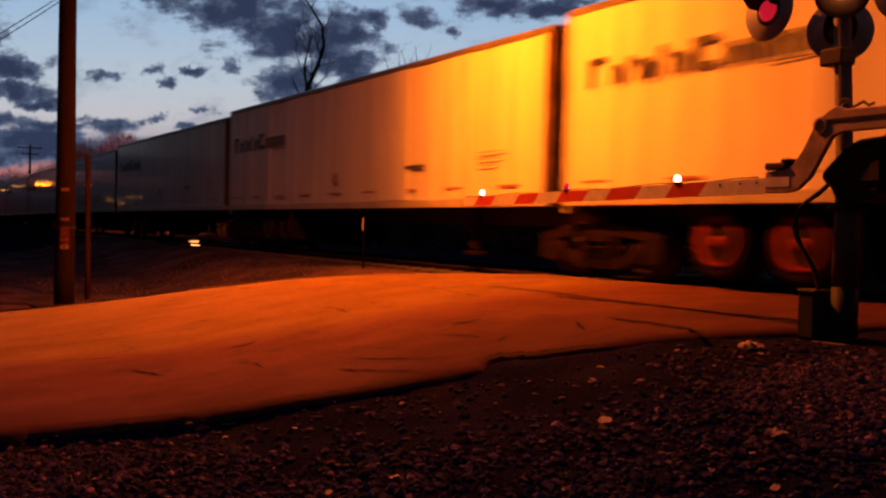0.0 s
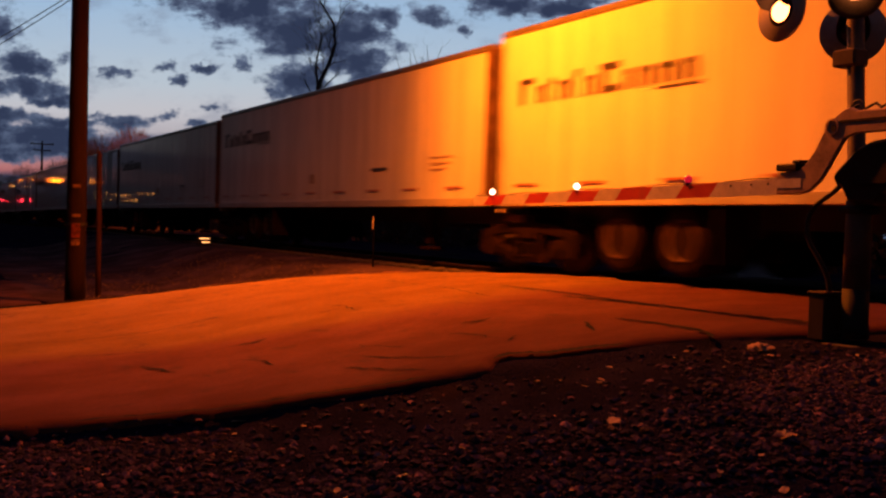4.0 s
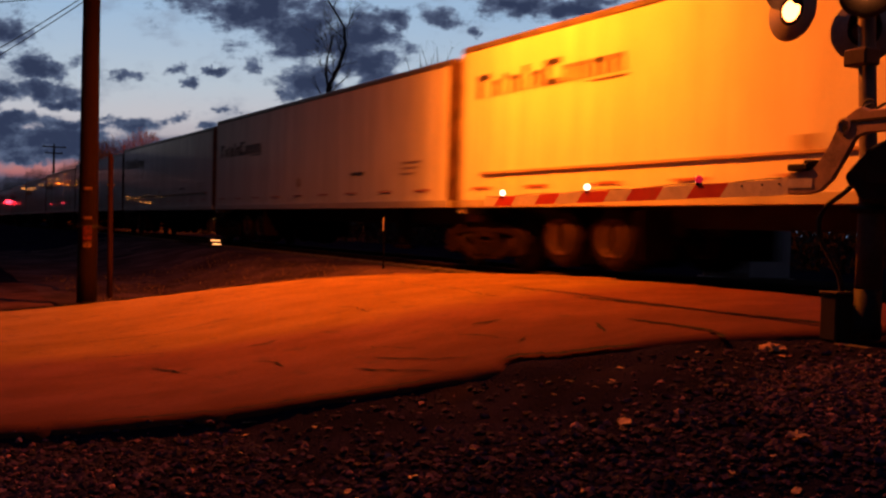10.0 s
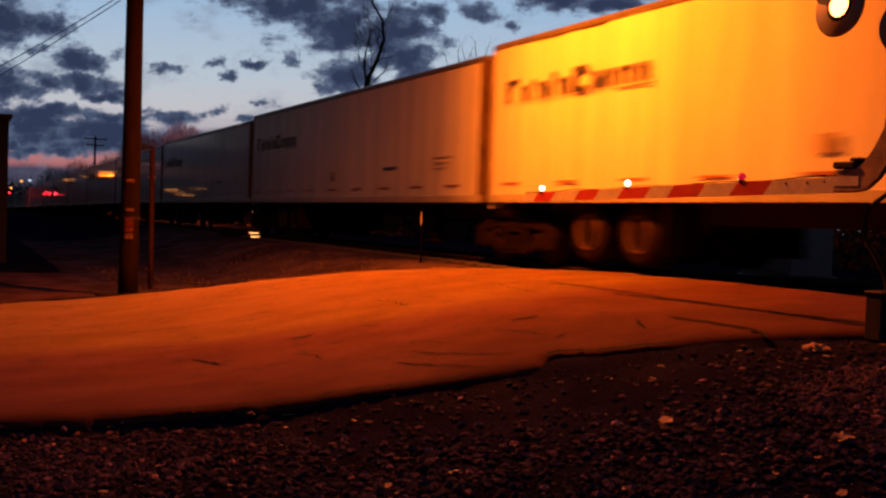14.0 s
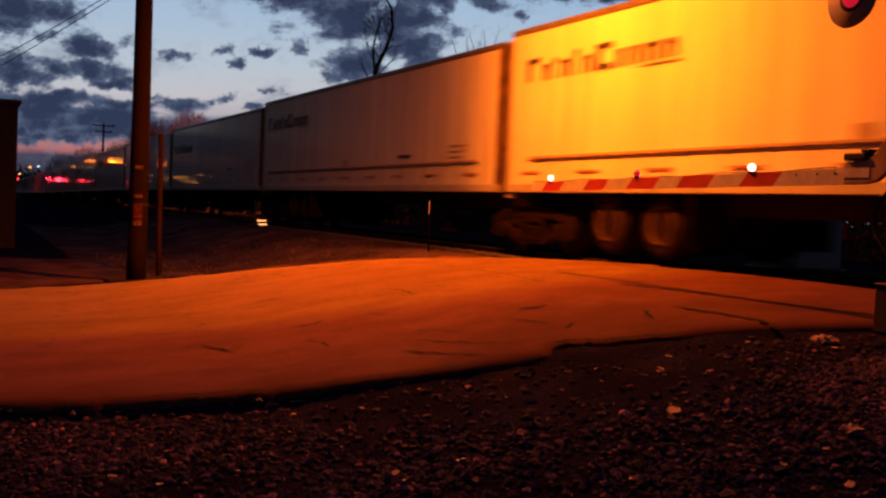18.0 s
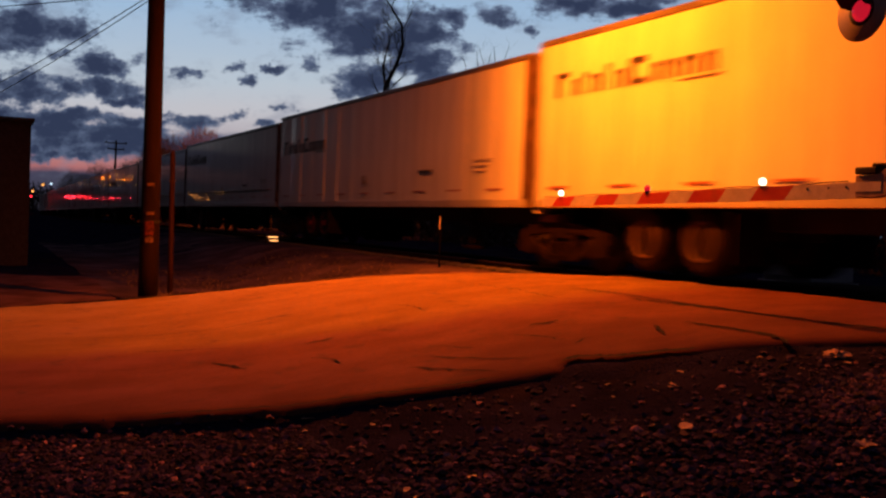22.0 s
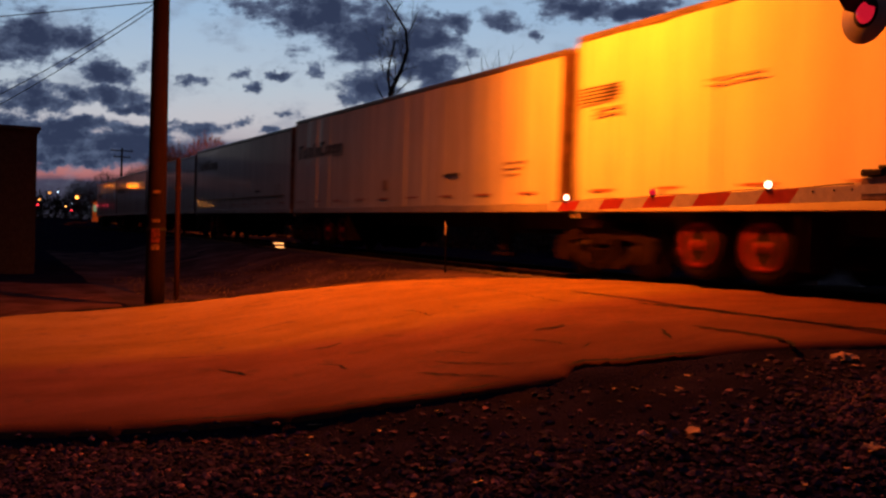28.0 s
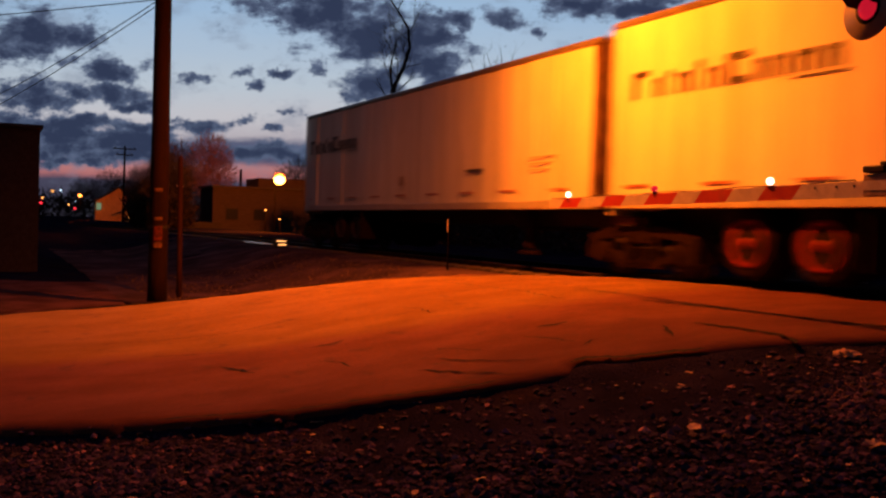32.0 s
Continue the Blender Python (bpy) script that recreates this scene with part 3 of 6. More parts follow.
# ======================= track =======================
def build_track():
    prof = [(-0.07, -0.15), (0.07, -0.15), (0.07, -0.135), (0.012, -0.11), (0.010, -0.045), (0.036, -0.035), (0.036, -0.006),
            (0.026, 0.0), (-0.026, 0.0), (-0.036, -0.006), (-0.036, -0.035), (-0.010, -0.045), (-0.012, -0.11), (-0.07, -0.135)]
    for y, where in ((TRACK_Y - 0.755, "near"), (TRACK_Y + 0.755, "far")):
        bm = bmesh.new()
        ends = [[bm.verts.new((x, y + bend(x) + a, RAIL + dip(x) + b)) for a, b in prof] for x in steps((-700, -200, 50), (-200, 0, 5), (0, 300, 100))]
        k = len(prof)
        for p, q in zip(ends, ends[1:]):
            for i in range(k):
                bm.faces.new((p[i], p[(i + 1) % k], q[(i + 1) % k], q[i]))
        bmesh.ops.recalc_face_normals(bm, faces=bm.faces)
        tagged(link("rail", bm, M["rail_steel"]), "brown steel rail of the track", "rail", "rails of the track", "structure")
    tie = box(-0.11, 0.11, -1.3, 1.3, -0.09, 0.06, 0.012)
    first = None
    for i in range(120):
        x = -62 + 0.56 * i
        if -15.4 < x < -4.6:
            continue
        if first is None:
            first = tagged(link("sleeper", tie, M["tie_wood"]), "weathered wooden sleeper in the ballast", "sleeper",
                           "sleepers of the track", "structure")
            ob = first
        else:
            ob = copy_thing(first, Matrix())
        ob.matrix_basis = pose(x, TRACK_Y + bend(x), -0.12 + dip(x), 0, 0, random.uniform(-1, 1))
    for y0, y1, where in ((9.34, 10.68, "between"), (10.86, 11.4, "outer")):
        for i in range(4):
            x0 = -14.4 + i * 2.35
            bm = box(x0, x0 + 2.3, y0, y1, -0.12, 0.028, 0.01)
            tagged(link("crossing_panel", bm, M["dark_asphalt"]), "asphalt panel set between the rails", "crossing panel",
                   "panels of the crossing", "structure")


build_track()


# ======================= trailers of the train =======================
LENGTH, PITCH = 16.20, 16.55
SIDE = 1.30
FLOOR, TOP = 1.08, 3.80
RISE = 0.13  # the roof climbs by this much from the nose to the rear doors


def wheel_profile(r, w):
    return [(0.05, -w / 2), (r * 0.55, -w * 0.35), (r * 0.80, -w * 0.42), (r, -w / 2), (r, w * 0.36), (r + 0.03, w * 0.38),
            (r + 0.03, w / 2), (r * 0.82, w * 0.46), (r * 0.5, w * 0.25), (0.05, w * 0.3)]


def logo_shapes(x0, x1, z0, z1, y):
    """Dark block shapes in place of the company's lettering."""
    bm = bmesh.new()
    h = z1 - z0
    widths = [0.62, 0.36, 0.22, 0.46, 0.22, 0.42, 0.66, 0.34, 0.42, 0.60, 0.40]
    tall = [1.0, 0.66, 0.86, 0.70, 1.0, 0.68, 1.0, 0.66, 0.66, 0.66, 0.66]
    unit = (x1 - x0) / (sum(widths) + 0.14 * len(widths))
    x = x0
    for w, k in zip(widths, tall):
        ww = w * unit
        low = z0 + 0.10 * h
        if k == 1.0 and w > 0.5:
            box(x, x + ww, y, y + 0.006, low + 0.78 * h, low + h, 0, bm)
            box(x + ww * 0.02, x + ww * 0.38, y, y + 0.006, low, low + 0.765 * h, 0, bm)
            if w > 0.64:
                box(x + ww * 0.40, x + ww, y, y + 0.006, low, low + 0.22 * h, 0, bm)
        else:
            t = ww * 0.34
            box(x, x + t, y, y + 0.006, low, low + k * h, 0, bm)
            box(x + t + 0.01, x + ww - 0.01, y, y + 0.006, low + k * h * 0.72, low + k * h, 0, bm)
            if w > 0.3:
                box(x + ww - t, x + ww, y, y + 0.006, low, low + k * h * 0.70, 0, bm)
        x += ww + 0.14 * unit
    box(x1 - 0.9, x1, y, y + 0.006, z0 - 0.06 * h, z0 - 0.01 * h, 0, bm)
    return bm


def bulged_panel(w, h, swell, up_a=0.0, up_b=0.0):
    """A side panel with a shallow swelling and turned edges."""
    bm = bmesh.new()
    nx, nz = 8, 4
    g = []
    for j in range(nz + 1):
        row = []
        for i in range(nx + 1):
            a, b = i / nx, j / nz
            d = swell * math.sin(math.pi * a)
            row.append(bm.verts.new((a * w, -d, b * (h + up_a + (up_b - up_a) * a))))
        g.append(row)
    for j in range(nz):
        for i in range(nx):
            bm.faces.new((g[j][i], g[j][i + 1], g[j + 1][i + 1], g[j + 1][i]))
    rim = [e for e in bm.edges if e.is_boundary]
    r = bmesh.ops.extrude_edge_only(bm, edges=rim)
    bmesh.ops.translate(bm, vec=(0, 0.03, 0), verts=[v for v in r["geom"] if isinstance(v, bmesh.types.BMVert)])
    bmesh.ops.recalc_face_normals(bm, faces=bm.faces)
    bmesh.ops.split_edges(bm, edges=rim)
    return bm


SHARED = {}


def shared(key, make, material, name, parent, m=None, label="", smooth=False):
    """A part whose mesh is made once for all trailers."""
    if key not in SHARED:
        ob = part(name, make(), material, parent, label, smooth)
        SHARED[key] = ob
        if m is not None:
            ob.matrix_basis = m
        return ob
    ob = twin(name, SHARED[key], parent, m if m is not None else Matrix())
    return ob


def road_wheel(x, y, parent, red=False):
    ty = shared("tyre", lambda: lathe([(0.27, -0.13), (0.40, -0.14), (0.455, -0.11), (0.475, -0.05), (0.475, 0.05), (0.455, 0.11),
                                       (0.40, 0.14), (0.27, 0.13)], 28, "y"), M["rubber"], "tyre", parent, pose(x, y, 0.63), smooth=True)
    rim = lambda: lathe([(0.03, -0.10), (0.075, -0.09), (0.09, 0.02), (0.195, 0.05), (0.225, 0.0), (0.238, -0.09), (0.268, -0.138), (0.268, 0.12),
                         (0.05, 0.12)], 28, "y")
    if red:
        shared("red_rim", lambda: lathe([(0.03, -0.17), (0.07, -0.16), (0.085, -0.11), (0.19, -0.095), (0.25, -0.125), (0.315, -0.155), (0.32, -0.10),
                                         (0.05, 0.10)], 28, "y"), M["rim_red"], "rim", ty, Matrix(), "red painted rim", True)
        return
    shared("rim", rim, M["rim"], "rim", ty, Matrix(), "steel rim with its dish's shade in the colour", True)
    shared("lip", lambda: lathe([(0.205, 0.02), (0.222, -0.08), (0.258, -0.150), (0.282, -0.150), (0.282, -0.10), (0.268, 0.02)], 28, "y"), M["rim_lip"],
           "rim_lip", ty, Matrix(), "rim edge paled as if catching lamplight", True)


def bogie(x, parent):
    """The rail truck under the rear of a trailer."""
    def frame_casting():
        bm = plate([(-1.40, 0.46), (-1.37, 0.64), (-1.05, 0.74), (-0.55, 0.80), (0.55, 0.80), (1.05, 0.74), (1.37, 0.64), (1.40, 0.46), (1.0, 0.57),
                    (0.5, 0.62), (-0.5, 0.62), (-1.0, 0.57)], -0.07, 0.07, bevel=0.015)
        for q in (-1, 1):
            plate([(q * 1.395, 0.47), (q * 0.98, 0.57), (q * 0.76, 0.33), (q * 0.98, 0.23), (q * 1.38, 0.29)], -0.075, 0.075, bm)
            box(q * 0.36 - 0.06, q * 0.36 + 0.06, -0.065, 0.065, 0.26, 0.63, 0.012, bm)
        plate([(-0.84, 0.32), (-0.48, 0.17), (0.48, 0.17), (0.84, 0.32), (0.76, 0.43), (0.44, 0.29), (-0.44, 0.29), (-0.76, 0.43)], -0.068, 0.068, bm)
        return bm

    for y in (-1.02, 1.02):
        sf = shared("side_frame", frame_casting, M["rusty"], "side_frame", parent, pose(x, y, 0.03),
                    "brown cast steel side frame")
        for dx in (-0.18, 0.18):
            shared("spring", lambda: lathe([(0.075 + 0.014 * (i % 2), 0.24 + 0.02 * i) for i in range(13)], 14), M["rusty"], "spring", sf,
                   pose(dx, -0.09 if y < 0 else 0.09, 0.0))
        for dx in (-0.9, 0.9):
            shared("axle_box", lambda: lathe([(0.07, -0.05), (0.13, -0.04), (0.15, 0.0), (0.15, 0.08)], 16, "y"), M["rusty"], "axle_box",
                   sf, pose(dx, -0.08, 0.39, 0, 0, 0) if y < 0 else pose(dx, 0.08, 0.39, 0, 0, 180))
    for dx in (-0.9, 0.9):
        for y, turn in ((-0.755, 180), (0.755, 0)):
            shared("rail_wheel", lambda: lathe(wheel_profile(0.40, 0.13), 30, "y"), M["tread"], "rail_wheel", parent,
                   pose(x + dx, y, 0.43, 0, 0, turn + 180), "worn steel rail wheel", True)
        shared("rail_axle", lambda: tube([(0, -0.75, 0), (0, 0.75, 0)], 0.075, 12), M["black_steel"], "axle", parent, pose(x + dx, 0, 0.43))
    shared("bolster", lambda: box(-0.24, 0.24, -1.1, 1.1, 0.55, 0.98, 0.03), M["rusty"], "bolster", parent, pose(x, 0, 0))
    shared("pivot", lambda: box(-0.62, 0.30, -0.75, 0.75, 0.92, 1.06, 0.02), M["black_steel"], "coupling_tongue", parent, pose(x, 0, 0))


RIBBED = [k in (0, 4, 5, 6, 7, 10, 12, 19, 24, 26, 32, 33) for k in range(37)]


# trailers whose lettering sits off the usual height, in metres
HIGH_LETTERS = {2: 0.20, 11: 0.20, 16: 0.26, 19: 0.11, 24: -0.06, 25: 0.22, 28: 0.17, 31: 0.05}


def trailer(i, style):
    """style: 'plain' lettering, 'lined' with a low rub rail, 'bare' with small plates only, 'large' lettering."""
    rng = random.Random(100 + i)
    words = {"plain": "white box trailer with dark lettering on rail bogies",
             "lined": "white box trailer with a dark rub rail and lettering",
             "bare": "white box trailer with only small plates on its side",
             "large": "white ribbed box trailer with very large dark lettering"}
    t = empty("rail_trailer", (0, 0, 0), words[style], "trailer", "trailers of the train")
    x0, x1 = 0.26, 0.26 + LENGTH
    P = M["white_paint"]
    y = -SIDE
    # body: side panels, both sides
    n = 14
    w = (x1 - x0 - 0.30) / n
    for k in range(n):
        xx = x0 + 0.15 + k * w
        up = [RISE * (1 - (k + j) / n) for j in (0, 1)]
        swell = rng.choice((0.006, 0.014, -0.008)) if RIBBED[i] else 0.0015
        shared((swell, k), lambda: bulged_panel(w - 0.004, TOP - FLOOR - 0.27, swell, *up), P, "side_panel", t,
               pose(xx + 0.002, y, FLOOR + 0.15, 0, 0, max(-1.3, min(1.3, rng.gauss(0, 0.9))) if RIBBED[i] else rng.gauss(0, 0.08)), smooth="front")
    shared("far_side", lambda: plate([(x0 + 0.05, FLOOR + 0.02), (x1 - 0.05, FLOOR + 0.02), (x1 - 0.05, TOP - 0.10), (x0 + 0.05, TOP + RISE - 0.10)], SIDE - 0.04, SIDE), P, "far_side_wall", t)
    shared("inner", lambda: plate([(x0 + 0.06, FLOOR + 0.02), (x1 - 0.06, FLOOR + 0.02), (x1 - 0.06, TOP - 0.06), (x0 + 0.06, TOP + RISE - 0.06)], y + 0.035, y + 0.06), M["black_steel"], "inner_wall", t)
    shared("front", lambda: box(x1 - 0.05, x1, y + 0.02, SIDE - 0.02, FLOOR, TOP - 0.05, 0.012), M["gap_shade"], "front_wall", t, None, "front wall with the gap's shade in its colour")
    for s, yy in (("a", -0.635), ("b", 0.635)):
        d = shared("rear_door", lambda: box(0, 0.05, -0.60, 0.60, FLOOR + 0.10, TOP + RISE - 0.14, 0.01), P, "rear_door", t, pose(x0 + 0.02, yy, 0))
        for dy in (-0.25, 0.25):
            shared("lock_rod", lambda: tube([(-0.03, 0, FLOOR + 0.12), (-0.03, 0, TOP + RISE - 0.16)], 0.016, 8), M["aluminium"], "lock_rod", d,
                   pose(0, dy, 0))
    for xx in (x0, x1 - 0.14):
        for yy in (y - 0.008, SIDE - 0.10):
            shared(("post", xx), lambda: box(0, 0.14, 0, 0.11, FLOOR, TOP - 0.02, 0.018) if xx > 5 else box(0, 0.14, 0, 0.11, FLOOR, TOP + RISE - 0.02, 0.018), M["gap_shade"] if xx > 5 else M["rail_paint"], "corner_post", t, pose(xx, yy, 0))
    shared("top_rail", lambda: plate([(x0, TOP + RISE - 0.13), (x1, TOP - 0.13), (x1, TOP), (x0, TOP + RISE)], y - 0.014, y + 0.09, bevel=0.03),
           M["top_rail"], "top_rail", t, None, "metal roof rail, dimmed in its colour")
    shared("top_rail_far", lambda: plate([(x0, TOP + RISE - 0.13), (x1, TOP - 0.13), (x1, TOP), (x0, TOP + RISE)], SIDE - 0.09, SIDE + 0.014, bevel=0.02),
           M["rail_paint"], "top_rail", t)
    shared("roof", lambda: plate([(x0 + 0.02, TOP + RISE - 0.03), (x1 - 0.02, TOP - 0.03), (x1 - 0.02, TOP + 0.012), (x0 + 0.02, TOP + RISE + 0.012)], y + 0.06, SIDE - 0.06), M["roof"], "roof", t)
    shared("bottom_rail", lambda: box(x0, x1, y - 0.016, y + 0.10, FLOOR, FLOOR + 0.15, 0.012), M["rail_paint"], "bottom_rail", t)
    shared("bottom_far", lambda: box(x0, x1, SIDE - 0.10, SIDE + 0.016, FLOOR, FLOOR + 0.15, 0.012), M["rail_paint"], "bottom_rail", t)
    shared("floor", lambda: box(x0 + 0.02, x1 - 0.02, y + 0.09, SIDE - 0.09, FLOOR + 0.03, FLOOR + 0.14), M["black_steel"], "floor", t)
    # reflecting tape along the bottom
    for k in range(9):
        shared("tape", lambda: box(0, 0.62 if True else 0, -0.004, 0.004, 0, 0.036), M["tape_red"], "reflective_tape", t,
               pose(x0 + 0.5 + k * 1.78 + rng.uniform(-0.05, 0.05), y - 0.017, FLOOR + 0.32), "dull red reflective strip")
    # lettering and plates
    yl = y - 0.019
    dy = -0.020 if RIBBED[i] else 0.0
    if style in ("plain", "lined"):
        lift = 0.26 if style == "lined" else HIGH_LETTERS.get(i, rng.uniform(-0.03, 0.03))
        shared("logo", lambda: logo_shapes(0.86, 5.05, 2.66, 3.06, yl), M["lettering"], "lettering", t, pose(0, dy, lift), "dark blocky lettering shapes")
        shared("number", lambda: box(0, 0.75, yl, yl + 0.006, 1.82, 1.88), M["lettering"], "marking_bar", t, pose(11.7, dy, 0))
        for k in range(3):
            shared("plate%d" % k, lambda: box(0, 0.9 - 0.12 * k, yl, yl + 0.006, 1.98 - 0.11 * k, 2.00 - 0.11 * k), M["line_brown"],
                   "marking_bar", t, pose(14.35, dy, 0))
        shared("scuff", lambda: box(0, 0.30, yl, yl + 0.005, 1.64, 1.86, 0.002), M["line_brown"], "plate", t, pose(8.1, dy, 0), "small worn plate")
    elif style == "bare":
        for k, (xx, zz) in enumerate(((0.5, 2.42), (3.1, 2.50), (14.2, 1.9))):
            shared("small%d" % k, lambda: box(0, 0.5, yl, yl + 0.006, 0, 0.05), M["lettering"], "marking_bar", t, pose(xx, dy, zz))
        shared("block", lambda: box(7.6, 9.1, yl, yl + 0.006, 2.70, 2.86), M["lettering"], "marking_bar", t, pose(0, dy, 0))
    else:
        shared("big_logo", lambda: logo_shapes(7.25, 14.75, 2.40, 3.15, yl), M["lettering"], "lettering", t, pose(0, dy, 0), "very large dark lettering shapes")
        shared("under", lambda: box(14.2, 15.9, yl, yl + 0.006, 2.20, 2.28), M["lettering"], "marking_bar", t, pose(0, dy, 0))
        for k in range(5):
            shared(("hatch", k), lambda: box(0.45, 1.55 - 0.10 * (k == 0), yl, yl + 0.006, 2.80 + 0.055 * k, 2.83 + 0.055 * k), M["lettering"], "marking_bar", t,
                   pose(0, dy, 0))
        for k in range(2):
            shared(("caption", k), lambda: box(0.85, 1.65, yl, yl + 0.006, 2.58 + 0.09 * k, 2.61 + 0.09 * k), M["line_brown"], "marking_bar", t, pose(0, dy, 0))
            shared(("stripe", k), lambda: box(3.6, 4.7, yl, yl + 0.006, 2.74 + 0.08 * k, 2.76 + 0.08 * k), M["line_brown"], "marking_bar", t, pose(0, dy, 0))
    if style == "lined":
        shared("rub_rail", lambda: box(x0 + 0.8, x1 - 0.8, y - 0.045, y - 0.013, 1.64, 1.69, 0.008), M["line_brown"], "rub_rail", t, None,
               "dark brown rub rail")
    # chassis
    for yy in (-0.45, 0.45):
        shared("beam", lambda: box(x0 + 0.2, x1 - 0.2, -0.06, 0.06, 0.80, 1.10, 0.01), M["black_steel"], "chassis_beam", t, pose(0, yy, 0))
    for xx in (3.28, 4.57):
        for yy in (-1.0, -0.68, 0.68, 1.0):
            road_wheel(xx, yy, t, i in (1, 2, 3, 4, 5, 10, 27, 31, 33) and yy < 0)
        shared("axle", lambda: tube([(0, -1.0, 0), (0, 1.0, 0)], 0.07, 10), M["black_steel"], "axle", t, pose(xx, 0, 0.63))
    for yy in (-0.44, 0.44):
        shared("hanger", lambda: box(2.6, 5.3, -0.05, 0.05, 0.68, 0.90, 0.02), M["black_steel"], "suspension_beam", t, pose(0, yy, 0))
    for yy in (-0.98, 0.98):
        shared("flap", lambda: box(5.35, 5.38, -0.32, 0.32, 0.35, 1.04, 0.004), M["rubber"], "mud_flap", t, pose(0, yy, 0))
    for yy in (-0.85, 0.85):
        leg = shared("leg", lambda: box(-0.10, 0.10, -0.09, 0.09, 0.36, 1.08, 0.012), M["rusty"], "landing_leg", t, pose(13.65, yy, 0),
                     "rusty square landing leg")
        shared("foot", lambda: box(-0.22, 0.22, -0.16, 0.16, 0.26, 0.33, 0.012), M["rusty"], "foot", leg)
        shared("leg_brace", lambda: tube([(0, 0, 0.6), (-1.1, 0, 1.05)], 0.03, 8), M["black_steel"], "brace", leg)
    shared("leg_bar", lambda: tube([(13.65, -0.85, 0.75), (13.65, 0.85, 0.75)], 0.035, 8), M["black_steel"], "cross_brace", t)
    shared("rear_bumper", lambda: box(x0 - 0.02, x0 + 0.10, y + 0.02, y + 0.5, FLOOR - 0.10, FLOOR, 0.01), M["rail_paint"], "rear_bumper", t)
    shared("coupler_block", lambda: box(0.25, 0.75, -1.16, -0.95, 0.84, 0.97, 0.02), M["rim_lip"], "coupler_block", t, None, "dull steel coupler block")
    bogie(0.83, t)
    t.location = (0, TRACK_Y, 0)
    return t


STYLE_ROW = ["plain"] * 37
for k in (3, 8, 9, 14, 15, 21, 23, 30):
    STYLE_ROW[k] = "lined"
STYLE_ROW[5] = "large"
STYLE_ROW[12] = "bare"
TRAIN = [trailer(i, STYLE_ROW[i]) for i in range(37)]

# place of the train's tail along the track, every two seconds
TAIL = [-558.64, -526.71, -494.56, -462.21, -429.67, -396.95, -364.08, -331.07, -297.94,
        -264.52, -231.11, -197.69, -164.24, -130.8, -97.3, -63.75, -30.15]


def tail_at(t):
    """Place of the train's tail at t seconds, gliding between the marks of TAIL."""
    k = min(int(t / 2.0), len(TAIL) - 2)
    p = [TAIL[max(0, min(len(TAIL) - 1, k + j))] for j in (-1, 0, 1, 2)]
    if k == 0:
        p[0] = 2 * p[1] - p[2]
    if k == len(TAIL) - 2:
        p[3] = 2 * p[2] - p[1]
    u = t / 2.0 - k
    return 0.5 * (2 * p[1] + (p[2] - p[0]) * u + (2 * p[0] - 5 * p[1] + 4 * p[2] - p[3]) * u * u + (3 * p[1] - p[0] - 3 * p[2] + p[3]) * u ** 3)


def on_track(x):
    """Pose of a trailer whose rear bogie is at x: both its ends ride on the bent track."""
    a, b = bend(x + 0.8), bend(x + 0.8 + PITCH)
    c, d = dip(x + 0.8), dip(x + 0.8 + PITCH)
    return pose(x, TRACK_Y + a - (b - a) * 0.8 / PITCH, c - (d - c) * 0.8 / PITCH, 0, -math.degrees(math.atan2(d - c, PITCH)), math.degrees(math.atan2(b - a, PITCH)))


def motions():
    for i, t in enumerate(TRAIN):
        walk(t, [(0.5 * k, on_track(tail_at(0.5 * k) + PITCH * i)) for k in range(65)])
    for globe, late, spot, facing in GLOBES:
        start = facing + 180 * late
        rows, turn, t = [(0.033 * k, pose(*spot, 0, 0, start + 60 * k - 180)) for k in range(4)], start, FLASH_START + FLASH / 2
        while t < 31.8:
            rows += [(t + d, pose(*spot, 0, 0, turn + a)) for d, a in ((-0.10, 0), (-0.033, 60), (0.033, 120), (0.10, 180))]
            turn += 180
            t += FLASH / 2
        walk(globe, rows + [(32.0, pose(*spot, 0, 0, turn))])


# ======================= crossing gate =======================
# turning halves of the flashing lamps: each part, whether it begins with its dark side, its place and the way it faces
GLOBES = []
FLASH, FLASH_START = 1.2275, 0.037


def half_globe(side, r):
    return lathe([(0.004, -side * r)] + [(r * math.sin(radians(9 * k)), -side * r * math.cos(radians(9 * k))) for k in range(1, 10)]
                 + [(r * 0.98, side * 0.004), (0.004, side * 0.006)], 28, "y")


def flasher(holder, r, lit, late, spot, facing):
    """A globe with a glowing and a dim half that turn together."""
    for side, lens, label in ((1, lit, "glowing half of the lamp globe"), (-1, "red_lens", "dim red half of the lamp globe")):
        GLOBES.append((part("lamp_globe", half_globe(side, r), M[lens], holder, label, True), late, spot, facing))


